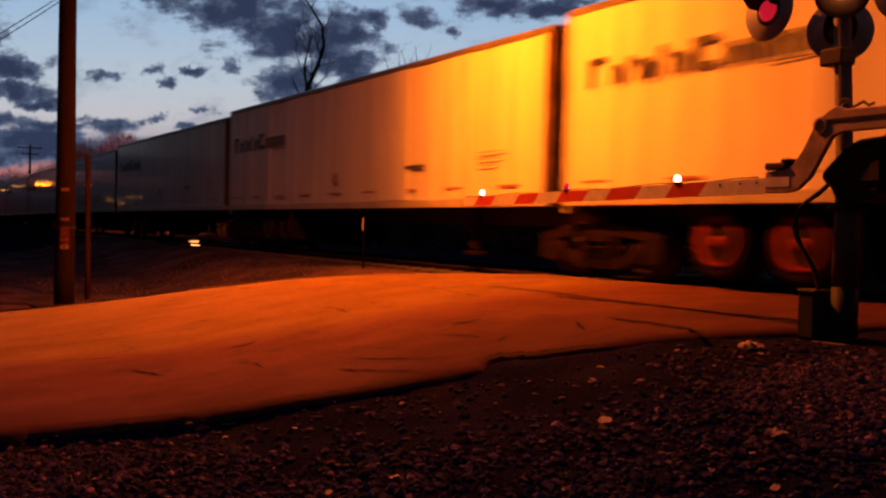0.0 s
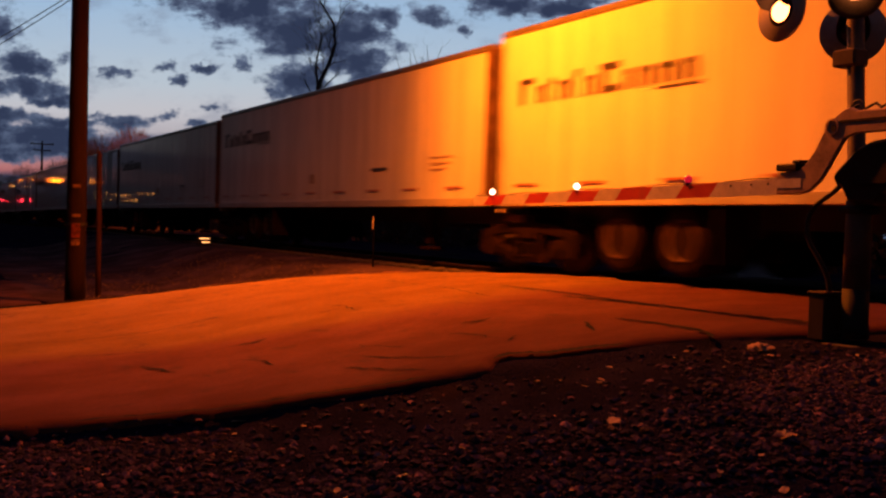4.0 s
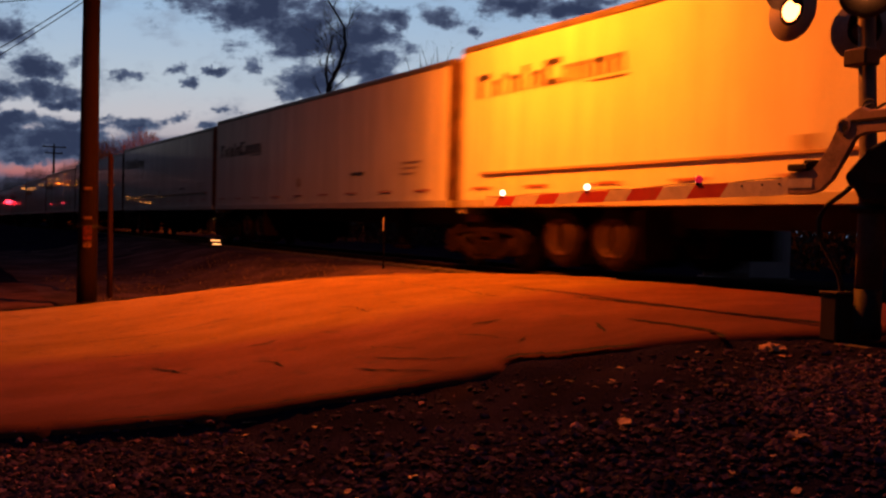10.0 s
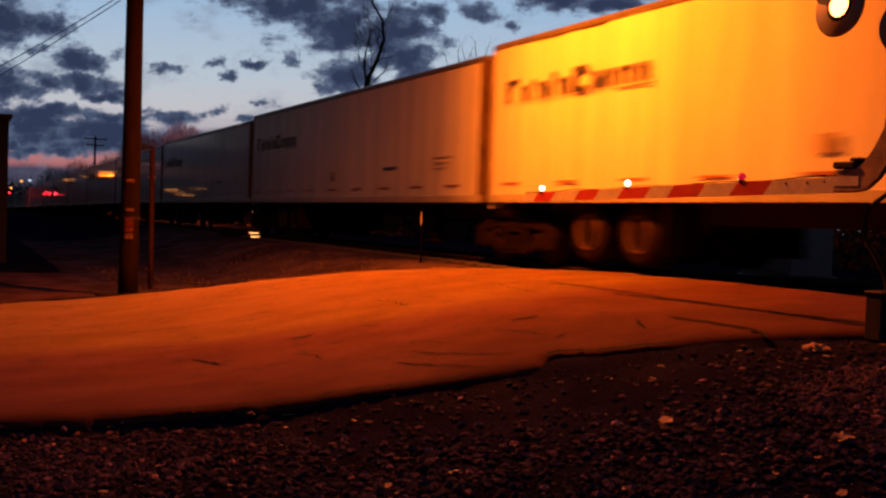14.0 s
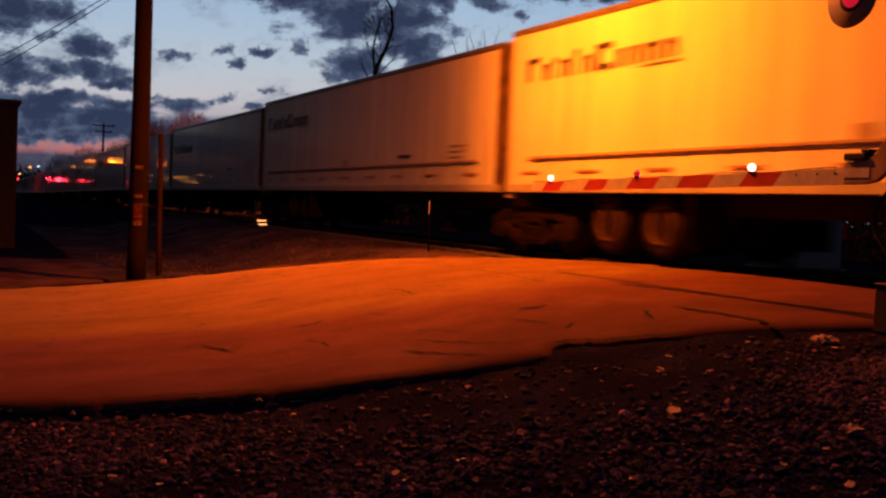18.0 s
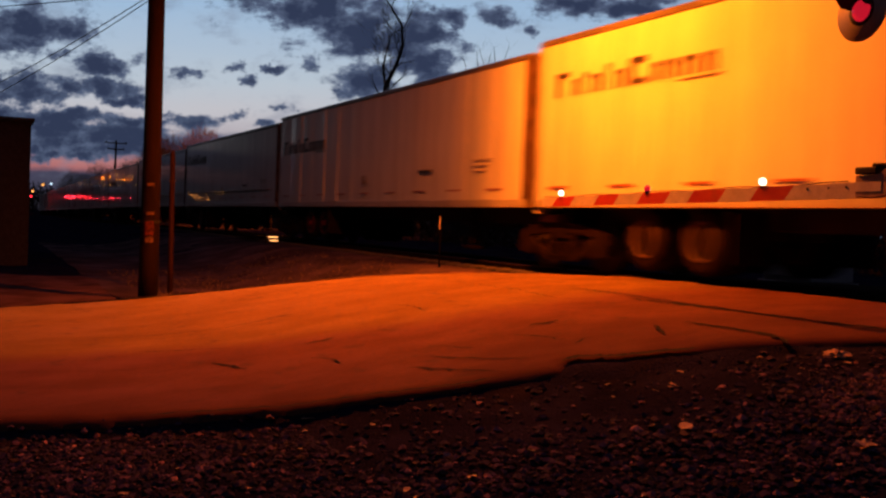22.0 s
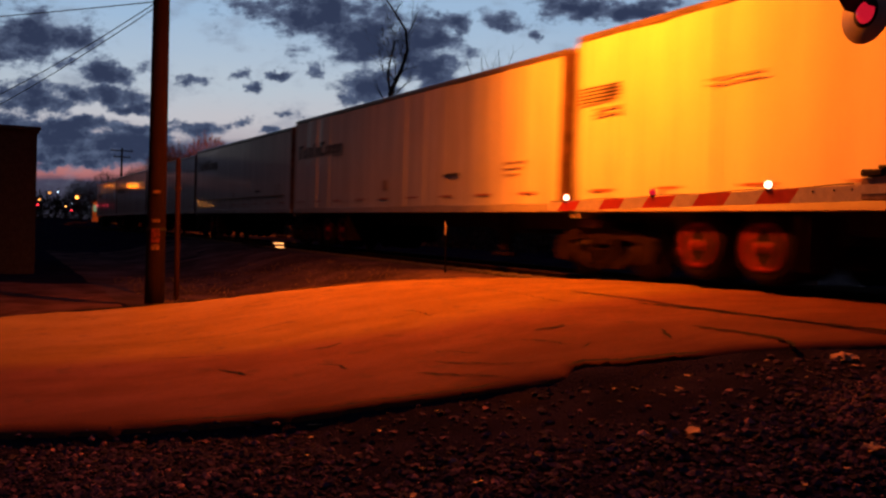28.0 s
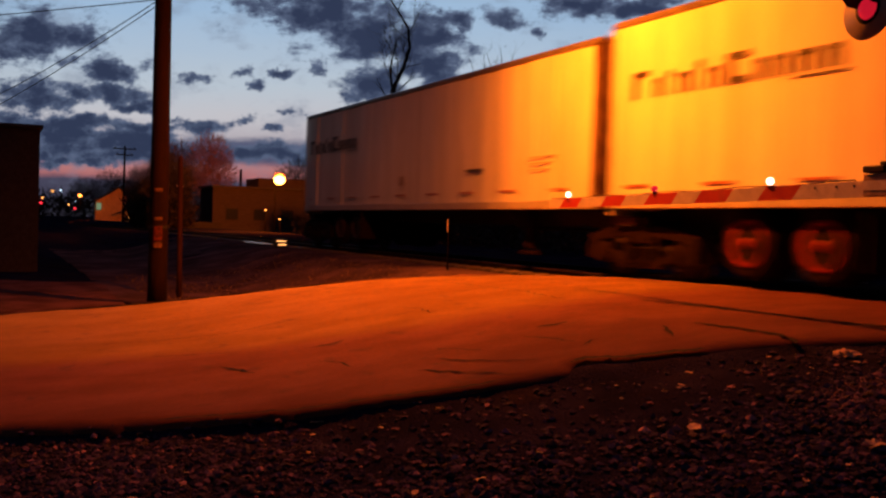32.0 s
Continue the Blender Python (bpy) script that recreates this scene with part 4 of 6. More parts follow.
def build_gate():
    GX, GY = -5.67, 6.9
    g = empty("crossing_gate", (GX, GY, -0.10), "lowered crossing gate with red and white striped arm", "crossing gate")

    def at(bm):
        bmesh.ops.translate(bm, vec=(0, 0, 0.10), verts=bm.verts)
        return bm

    part("foundation", at(box(-0.20, 0.18, -0.20, 0.20, -0.5, -0.13, 0.03)), M["dark_concrete"], g, "low stained concrete foundation")
    part("base", at(lathe([(0.112, -0.08), (0.112, 0.02), (0.107, 0.04), (0.107, 0.32)], 20)), M["black_paint"], g, "black cast base", True)
    part("mast", at(tube([(0, 0, 0.30), (0, 0, 1.05), (-0.03, 0, 1.10), (-0.21, 0, 4.4)], [0.105, 0.10, 0.07, 0.068], 20)), M["mast"], g,
         "grey steel mast", True)
    jb = part("junction_box", at(box(-0.335, -0.165, -0.17, 0.05, -0.12, 0.26, 0.012)), M["dark_box"], g, "grey steel junction box")
    part("lid", at(box(-0.345, -0.155, -0.18, 0.06, 0.262, 0.285, 0.008)), M["dark_box"], jb)
    # mechanism housing, behind and beside the mast
    h = part("mechanism_housing", at(plate([(-0.15, 1.25), (-0.14, 1.18), (-0.05, 1.13), (-0.02, 1.05), (0.04, 1.01), (0.27, 1.01), (0.34, 1.07), (0.40, 1.06),
                                            (0.47, 1.15), (0.62, 1.20), (0.66, 1.48), (0.46, 1.52), (0.20, 1.50), (0.05, 1.43), (-0.06, 1.33)],
                                           -0.165, 0.40, bevel=0.03)), M["black_paint"], g, "black cast mechanism housing")
    part("cover_plate", at(box(0.08, 0.44, -0.180, -0.166, 1.16, 1.44, 0.01)), M["black_paint"], h)
    part("clamp", at(box(-0.13, 0.13, -0.12, 0.12, 0.93, 0.99, 0.02)), M["black_paint"], g)
    part("clamp", at(box(-0.10, 0.12, -0.12, 0.12, 1.70, 1.76, 0.02)), M["aluminium"], g)
    # arm support, a cranked casting on each side of the mast
    AX = 0.165
    outline = [(0.95, 1.73), (-0.02, 1.74), (-0.10, 1.775), (-0.17, 1.75), (-0.25, 1.70), (-0.33, 1.62), (-0.43, 1.45), (-0.52, 1.34),
               (-0.60, 1.285), (-0.74, 1.275), (-0.835, 1.28), (-0.835, 1.09), (-0.60, 1.085), (-0.48, 1.11), (-0.36, 1.20), (-0.25, 1.36),
               (-0.14, 1.53), (-0.04, 1.56), (0.95, 1.56)]
    outline = [(x + AX if x < 0.9 else x, z) for x, z in outline]
    s = part("arm_support", at(plate(outline, -0.24, -0.19, bevel=0.01)), M["aluminium"], g, "cranked cast aluminium arm support")
    for xx, zz, r in ((-0.255 + AX, 1.625, 0.068),):
        part("pivot_boss", at(lathe([(r * 0.5, 0.03), (r * 0.72, 0.0), (r * 0.75, -0.012), (r, -0.010), (r, 0.05)], 22, "y")), M["aluminium"], s).location = (xx, -0.2405, zz)
        part("bolt", at(tube([(xx + 0.01, -0.246, zz - 0.01), (xx + 0.01, -0.236, zz - 0.01)], r * 0.42, 6)), M["black_paint"], s)
    part("slot", at(box(-0.02, 0.85, -0.248, -0.2405, 1.65, 1.672, 0.002)), M["black_paint"], s)
    part("far_arm_support", at(plate(outline, 0.62, 0.67, bevel=0.01)), M["aluminium"], g)
    part("butt_clamp", at(box(-0.83 + AX, -0.60 + AX, -0.26, -0.12, 1.285, 1.345, 0.012)), M["black_paint"], g, "black clamp block")
    part("butt_clamp", at(box(-0.66 + AX, -0.56 + AX, -0.25, -0.13, 1.345, 1.375, 0.01)), M["black_paint"], g)
    part("butt_plate", at(box(-0.835 + AX, -0.56 + AX, -0.2445, -0.2405, 1.14, 1.22)), M["stripe_white"], g)
    for i in range(3):
        part("counterweight", at(plate([(0.72, 1.30), (1.06, 1.30), (1.10, 1.50), (1.06, 1.62), (0.72, 1.62), (0.68, 1.50)], -0.34 + i * 0.05,
                                       -0.30 + i * 0.05, bevel=0.008)), M["black_paint"], g)
    # conduit from the junction box to the housing
    pts = [(-0.21, -0.06, 0.26), (-0.24, -0.06, 0.40), (-0.32, -0.07, 0.54), (-0.43, -0.08, 0.70), (-0.455, -0.08, 0.86), (-0.40, -0.06, 0.99),
           (-0.28, 0.0, 1.10), (-0.20, 0.06, 1.20), (-0.13, 0.12, 1.26)]
    fine = []
    for a, b, c, d in zip([pts[0]] + pts, pts, pts[1:], pts[2:] + [pts[-1]]):
        for k in range(4):
            u = k / 4
            fine.append(tuple(0.5 * (2 * q + (r - p) * u + (2 * p - 5 * q + 4 * r - s2) * u * u + (-p + 3 * q - 3 * r + s2) * u ** 3)
                              for p, q, r, s2 in zip(a, b, c, d)))
    part("conduit", at(tube(fine, [0.020 + 0.002 * (i % 2) for i in range(len(fine))], 10)), M["black_paint"], g, "black flexible conduit", True)
    # arm: it droops slightly towards the tip
    x_butt, z_butt, z_tip, x_tip = -0.835 + AX, 1.155, 1.068, -6.10 + AX
    stripes = [(-6.10, -5.78, 0), (-5.78, -5.36, 1), (-5.36, -4.82, 0), (-4.82, -4.40, 1), (-4.40, -3.94, 0), (-3.94, -3.44, 1),
               (-3.44, -3.05, 0), (-3.05, -2.56, 1), (-2.56, -2.10, 0), (-2.10, -1.64, 1), (-1.64, -0.62, 0)]

    stripes = [(a + AX, b + AX, c) for a, b, c in stripes]

    def mid(x):
        return z_butt + (z_tip - z_butt) * (x - x_butt) / (x_tip - x_butt)

    def half(x):
        return 0.057 + 0.012 * (x - x_tip) / (x_butt - x_tip)

    for i, (a, b, red) in enumerate(stripes):
        sl = 0.06
        pa, pb = (0 if i == 0 else sl), (0 if i == len(stripes) - 1 else sl)
        out = [(a - 0 if i == 0 else a - pa, mid(a) - half(a)), (b - pb, mid(b) - half(b)), (b + pb, mid(b) + half(b)),
               (a + pa, mid(a) + half(a))]
        part("arm_stripe", at(plate(out, -0.195, -0.165)), M["stripe_red" if red else "stripe_white"], g,
             "red stripe section" if red else "dirty white stripe section")
    part("arm_spine", at(tube([(x_butt + 0.2, -0.15, mid(x_butt)), (x_tip + 0.1, -0.15, mid(x_tip))], [0.03, 0.02], 8)), M["aluminium"], g)
    for xx in (-0.80, -1.00, -1.25):
        part("rivet", at(tube([(xx, -0.200, mid(xx) + 0.03), (xx, -0.194, mid(xx) + 0.03)], 0.011, 8)), M["black_paint"], g)
    part("lamp_wire", at(tube([(x, -0.18, mid(x) + half(x) + 0.006 + 0.008 * math.sin(x * 5)) for x in (-0.8 - 0.15 * k for k in range(35))],
                              0.006, 6)), M["wire"], g, smooth=True)
    # the tip lamp burns steadily, the other two flash in turn
    for xx, late in ((-5.49, None), (-3.66, 0), (-1.84, 1)):
        zt = mid(xx) + half(xx)
        bm = at(lathe([(0.020, zt - 0.01), (0.024, zt + 0.008), (0.030, zt + 0.010), (0.030, zt + 0.016)], 16))
        bmesh.ops.translate(bm, vec=(xx, -0.18, 0), verts=bm.verts)
        lamp = part("arm_lamp", bm, M["black_paint"], g)
        spot = (xx, -0.18, zt + 0.150)
        if late is None:
            r = 0.038
            lens = part("lens", lathe([(0.004, -r)] + [(r * math.sin(k * 0.31416), -r * math.cos(k * 0.31416)) for k in range(1, 10)] + [(0.004, r)], 18),
                        M["arm_lens"], lamp, "round glaring lamp lens", True)
            lens.location = spot
        else:
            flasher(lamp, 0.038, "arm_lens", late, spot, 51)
    # flashing signals on the mast
    part("cross_arm", at(tube([(-1.0, 0.16, 3.06), (0.75, 0.16, 3.06)], 0.035, 12)), M["black_paint"], g)
    for xx in (-0.86, 0.50):
        part("drop_bracket", at(tube([(xx, 0.16, 3.05), (xx, 0.12, 2.78)], 0.03, 10)), M["black_paint"], g)
    part("signal_bracket", at(box(-0.235, -0.005, -0.12, 0.06, 2.13, 2.27, 0.015)), M["mast"], g, "grey metal bracket box")
    heads = [(-0.86, -0.05, 2.71, 0, 0), (-0.33, 0.24, 2.48, 40, 1), (0.50, -0.05, 2.68, 0, 1)]
    for xx, yy, zz, turn, late in heads:
        hd = part("signal_head", lathe([(0.05, 0.16), (0.12, 0.13), (0.135, 0.0), (0.135, -0.01)], 20, "y"), M["black_paint"], g,
                  "black flashing signal head", True)
        hd.matrix_basis = pose(xx, yy, zz + 0.10, -4, 0, turn)
        part("background_disc", lathe([(0.268, -0.008), (0.272, 0.0), (0.268, 0.008), (0.02, 0.010)], 36, "y"), M["disc"], hd,
             "round metal background disc", True)
        if turn:  # faces the side road and stays dark
            part("lens", half_globe(1, 0.108), M["rim_lip"], hd, "unlit dusty amber lens", True).location.y = 0.035
        else:
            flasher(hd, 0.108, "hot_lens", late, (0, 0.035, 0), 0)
        bm = bmesh.new()
        rings = []
        for k in range(25):
            a = radians(8 + 164 * k / 24)
            reach = 0.30 * (0.35 + 0.65 * math.sin(math.pi * k / 24))
            rings.append([bm.verts.new((r * math.cos(a), yy2, r * math.sin(a))) for r, yy2 in
                          ((0.128, -0.01), (0.128, -0.01 - reach), (0.134, -0.01 - reach), (0.134, -0.01))])
        for p, q in zip(rings, rings[1:]):
            for k in range(4):
                bm.faces.new((p[k], p[(k + 1) % 4], q[(k + 1) % 4], q[k]))
        bm.faces.new(rings[0])
        bm.faces.new(rings[-1][::-1])
        bmesh.ops.recalc_face_normals(bm, faces=bm.faces)
        part("hood", bm, M["black_paint"], hd, "black sun hood")
    # a further lamp under the bracket, turned towards the side road
    lamp = part("side_lamp", lathe([(0.10, 0.05), (0.115, 0.0), (0.17, -0.08), (0.205, -0.11), (0.211, -0.10), (0.175, -0.06), (0.13, 0.06)], 28, "y"), M["mast"], g,
                "flared metal lamp shroud", True)
    lamp.matrix_basis = pose(0.0, -0.14, 2.825, 44, 0, 40)
    part("lens", lathe([(0.004, -0.06), (0.06, -0.05), (0.10, 0.0), (0.10, 0.03)], 20, "y"), M["amber_lens"], lamp, "glowing amber-red lens", True)
    # cable loops on top of the support
    loop = [(0.10 + 0.06 * math.cos(a), -0.18, 1.78 + 0.05 * math.sin(a)) for a in (math.pi * k / 8 for k in range(9))]
    part("cable_loop", at(tube(loop, 0.008, 6)), M["wire"], g, smooth=True)
    part("cable_loop", at(tube([(0.02 + 0.05 * k, -0.18, 1.755 + 0.018 * (k % 3)) for k in range(8)], 0.012, 6)), M["wire"], g)
    return g


build_gate()


# ======================= utility pole with the street lamp =======================
def build_pole():
    px, py = -17.74, 2.64
    zb = -0.78
    g = empty("utility_pole", (px, py, zb), "tall brown wooden utility pole beside the road", "utility pole")
    pts = [(0.03 * math.sin(k * 0.8), 0.0, 0.9 * k - 0.3) for k in range(13)]
    part("shaft", tube(pts, [0.165 - 0.0045 * k for k in range(13)], 22), M["pole_wood"], g, "weathered wooden shaft", True)
    for zz, hh, m, lab in ((1.98, 0.055, "old_tag", "worn pale metal tag"), (1.50, 0.05, "old_tag", "small worn tag"), (1.25, 0.24, "old_notice", "faded red notice"),
                           (1.06, 0.10, "old_tag", "torn paper notice"), (1.36, 0.05, "black_paint", "dark strap")):
        bm = bmesh.new()
        k = (zz + 0.3) / 0.9
        r, off = 0.169 - 0.0045 * k, 0.03 * math.sin(k * 0.8)
        a0, a1 = (-150, 20) if lab == "dark strap" else (-98, -50)
        top, bot = [], []
        for k in range(9):
            a = radians(a0 + (a1 - a0) * k / 8) + radians(62)
            top.append(bm.verts.new((off + r * math.cos(a), r * math.sin(a), zz + hh / 2)))
            bot.append(bm.verts.new((off + r * math.cos(a), r * math.sin(a), zz - hh / 2)))
        for k in range(8):
            bm.faces.new((bot[k], bot[k + 1], top[k + 1], top[k]))
        r2 = bmesh.ops.extrude_face_region(bm, geom=bm.faces[:])
        for v in (e for e in r2["geom"] if isinstance(e, bmesh.types.BMVert)):
            v.co.x = off + (v.co.x - off) * 1.05
            v.co.y *= 1.05
        bmesh.ops.recalc_face_normals(bm, faces=bm.faces)
        part("notice" if "notice" in lab else "band", bm, M[m], g, lab)
    # crossarm and bracket, above the view
    part("crossarm", box(-0.06, 0.06, -1.2, 1.2, 9.0, 9.12, 0.01), M["pole_wood"], g)
    for yy in (-1.05, -0.5, 0.5, 1.05):
        ins = part("insulator", lathe([(0.02, 9.12), (0.05, 9.16), (0.035, 9.2), (0.05, 9.24), (0.02, 9.27)], 12), M["black_paint"], g)
        ins.location = (0, yy, 0)
    tip = STREET - Vector((px, py, zb))
    part("lamp_bracket", tube([(0, 0, 6.3), (tip.x * 0.3, tip.y * 0.3, 6.75), (tip.x * 0.75, tip.y * 0.75, tip.z + 0.50),
                               (tip.x * 1.0, tip.y * 1.0, tip.z + 0.28)], 0.035, 12), M["aluminium"], g, "curved metal lamp bracket", True)
    hd = part("luminaire", lathe([(0.03, 0.30), (0.16, 0.26), (0.22, 0.14), (0.20, 0.11), (0.03, 0.20)], 20), M["aluminium"], g,
              "metal street lamp head", True)
    hd.location = tip
    # an added curved screen, out of view, dims the light towards the yards along the track
    d0 = Vector((-17.05, TRACK_Y - SIDE)) - STREET.xy
    a0 = math.degrees(math.atan2(d0.y, d0.x))
    bm = bmesh.new()
    rings = []
    for k in range(15):
        a = radians(a0 + 23 * k / 14)
        rings.append([bm.verts.new((r * math.cos(a), r * math.sin(a), z)) for r, z in ((0.4, 0.16), (0.4, -0.42), (0.404, -0.42), (0.404, 0.16))])
    for p, q in zip(rings, rings[1:]):
        for k in range(4):
            bm.faces.new((p[k], p[(k + 1) % 4], q[(k + 1) % 4], q[k]))
    bm.faces.new(rings[0][::-1])
    bm.faces.new(rings[-1])
    bmesh.ops.recalc_face_normals(bm, faces=bm.faces)
    part("light_screen", bm, M["dim_screen"], hd, "added see-through screen that dims the lamp on one side")
    return g


def dimming_screen():
    m = bpy.data.materials.new("dimming_screen")
    m.use_nodes = True
    t = Tree(m.node_tree)
    a = t.add("ShaderNodeBsdfTransparent", {0: rgb(0.62, 0.62, 0.62)})
    b = t.add("ShaderNodeBsdfPrincipled", {"Base Color": rgb(0.05, 0.05, 0.05), "Roughness": 0.3})
    t.add("ShaderNodeOutputMaterial", {0: t.add("ShaderNodeMixShader", {0: 0.06, 1: a.outputs[0], 2: b.outputs[0]}).outputs[0]})
    return m


M["dim_screen"] = dimming_screen()


build_pole()


def build_wires():
    for a, b, sag in (((-17.74, 2.5, 4.28), (-29.3, -0.9, 2.85), 0.10), ((-17.74, 2.5, 4.36), (-29.3, -1.3, 3.0), 0.16), ((-17.74, 2.5, 4.40), (-44, -11, 6.9), 0.25)):
        pts = []
        for k in range(25):
            u = k / 24
            pts.append(tuple(Vector(a).lerp(Vector(b), u) - Vector((0, 0, sag * 4 * u * (1 - u)))))
        tagged(link("overhead_wire", tube(pts, 0.009, 6), M["wire"]), "thin black overhead cable from the pole", "cable",
               "overhead cables")


build_wires()


def thin_post():
    x, y = -20.2, 3.43
    z = ground_z(x, y)
    g = empty("sign_post", (x, y, z), "thin leaning wooden post beside the utility pole", "post")
    part("stake", tube([(0, 0, -0.2), (-0.05, 0, 0.8), (-0.13, 0, 1.9), (-0.19, 0.0, 2.72), (-0.20, 0.0, 2.80)],
                       [0.055, 0.052, 0.05, 0.05, 0.03], 10), M["post_wood"], g, smooth=True)
    part("bolt", tube([(-0.15, -0.07, 2.2), (-0.15, 0.07, 2.2)], 0.012, 8), M["aluminium"], g)


thin_post()


def marker_post():
    x, y = -17.6, 8.0
    z = ground_z(x, y)
    g = empty("marker_post", (x, y, z), "dark marker post with a small pale reflector", "post")
    part("post", box(-0.015, 0.015, -0.03, 0.0, -0.2, 1.02 - z - 0.12, 0.008), M["soot"], g)
    part("reflector", box(-0.030, 0.030, -0.038, -0.0305, 0.62 - z, 0.87 - z, 0.003), M["tag"], g, "pale reflector strip")


marker_post()


# ======================= trees =======================
RIGHT = Vector((0.4818, 0.8763, 0.0))


def grow(bm, rng, base, way, length, radius, level, spread=0.5, kids=(2, 4), lift=0.12):
    """A tapering limb with its twigs."""
    n = 5
    pts, d = [Vector(base)], Vector(way).normalized()
    for _ in range(n):
        d = (d + Vector((rng.gauss(0, 0.13), rng.gauss(0, 0.13), rng.gauss(0, 0.10) + lift * 0.5))).normalized()
        pts.append(pts[-1] + d * length / n)
    tube(pts, [radius * (1 - 0.62 * k / n) for k in range(n + 1)], 6 if radius > 0.05 else 4 if radius > 0.02 else 3, bm, caps=False)
    if level == 0:
        return
    for _ in range(rng.randint(*kids)):
        k = rng.randint(2, n)
        side = d.orthogonal().normalized()
        side.rotate(Matrix.Rotation(rng.uniform(0, 6.283), 3, d))
        w = (d + side * rng.uniform(spread * 0.6, spread * 1.5)).normalized()
        grow(bm, rng, pts[k], w, length * rng.uniform(0.5, 0.75), radius * rng.uniform(0.36, 0.52), level - 1, spread, kids, lift)


def bare_tree(name, at, height, label, seed, levels=3, bark="bark", trunk=0.16, stems=None, spread=0.55, reach=(0.10, 0.20), haze=None):
    rng = random.Random(seed)
    g = empty(name, at, label, "tree", "bare trees")
    bm, crown = bmesh.new(), bmesh.new()
    if stems is None:
        stems = [[(0, 0), (rng.uniform(-0.2, 0.2), height * 0.25), (rng.uniform(-0.4, 0.4), height * 0.5)]]
    for which, s in enumerate(stems):
        pts = [RIGHT * a + Vector((0, 0, b)) for a, b in s]
        rad = [trunk * (0.5 if which else 1.0) * (1 - 0.8 * k / (len(pts) - 1)) for k in range(len(pts))]
        tube(pts, rad, 8, bm)
        for k in range(1, len(pts)):
            for _ in range(3 if k < len(pts) - 1 else 4):
                d = (pts[k] - pts[k - 1]).normalized()
                side = Vector((rng.gauss(0, 1), rng.gauss(0, 1), rng.gauss(0.2, 0.4))).normalized()
                grow(crown, rng, pts[k - 1].lerp(pts[k], rng.uniform(0.2, 1)), d * 0.6 + side * spread * 1.4, height * rng.uniform(*reach),
                     rad[k] * 0.42, levels - 1, spread)
    part("trunk", bm, M[bark], g, "", True)
    if haze:
        # the finest twigs, as a mist of slivers
        cz, rx, rz, count, size = haze
        for _ in range(count):
            d = Vector((rng.gauss(0, 1), rng.gauss(0, 1), rng.gauss(0, 1))).normalized() * rng.random() ** 0.45
            p = Vector((d.x * rx, d.y * rx, cz + d.z * rz))
            w = (Vector((d.x, d.y, d.z + 0.6)) + Vector((rng.gauss(0, 0.4), rng.gauss(0, 0.4), rng.gauss(0, 0.3)))).normalized() * rng.uniform(0.5, 1.2) * size
            n = Vector((rng.gauss(0, 1), rng.gauss(0, 1), rng.gauss(0, 1))).normalized() * 0.03 * size
            crown.faces.new([crown.verts.new(q) for q in (p - n, p + n, p + w)])
    part("crown", crown, M[bark], g, "leafless twigs")
    return g


bare_tree("tree", (-42.52, 16.35, -0.8), 12.0, "tall bare tree with a bent stem behind the track", 4, 4, trunk=0.135,
          stems=[[(0.0, 0), (-0.05, 3.5), (0.0, 7.5), (0.45, 8.5), (0.72, 9.4), (0.62, 10.3), (0.10, 11.1), (-0.55, 12.0)],
                 [(0.0, 7.5), (-0.14, 8.4), (0.05, 9.4), (0.12, 9.9)]], reach=(0.05, 0.10), haze=(9.4, 0.75, 1.5, 260, 0.5))
for k, (a, seed, h) in enumerate(((0.1, 11, 12.4), (-0.9, 12, 12.0))):
    bare_tree("tree", (-53.7 + a * 0.48, 27.4 + a * 0.88, -0.8), h, "bare treetop showing over the train", seed, 3, trunk=0.085,
              stems=[[(0, 0), (0.1, 4), (-0.1, 8), (0.0, h * 0.80)], [(-0.05, h * 0.70), (-0.45, h * 0.84), (-0.95, h * 0.96)], [(-0.05, h * 0.72), (0.35, h * 0.86), (0.8, h * 0.98)],
                     [(-0.05, h * 0.74), (0.02, h * 0.88), (-0.1, h * 0.98)]], reach=(0.03, 0.06))
# one tree with lamplight orange in its bark, and dark ones behind the yards
bare_tree("tree", (-110.8, 21.8, -1.0), 10.6, "bare tree coloured orange as if under the yard lamp", 21, 4, "lamplit_bark", 0.22,
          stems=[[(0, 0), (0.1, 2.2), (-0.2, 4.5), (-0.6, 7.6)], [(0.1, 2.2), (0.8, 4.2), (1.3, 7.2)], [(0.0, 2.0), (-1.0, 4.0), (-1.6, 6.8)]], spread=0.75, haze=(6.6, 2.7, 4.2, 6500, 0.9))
for k, (x, y, h) in enumerate(((-118, 18.6, 8.5), (-135, 20.5, 9.5), (-150, 24.0, 9.0), (-260, 27, 13), (-275, 34, 14), (-230, 40, 14), (-160, 46, 12),
                               (-290, 23.5, 12))):
    bare_tree("tree", (x, y, -1.0), h, "dark bare tree in the distance", 31 + k, 4 if k < 3 else 3, trunk=0.25 + 0.05 * (k > 2),
              stems=[[(0, 0), (0.1, h * 0.2), (-0.4, h * 0.42), (-0.9, h * 0.62)], [(0.1, h * 0.2), (0.9, h * 0.42), (1.5, h * 0.64)]], spread=0.8,
              haze=(h * 0.58, h * 0.33, h * 0.38, 2200, 1.0 + 0.8 * (k > 2)))


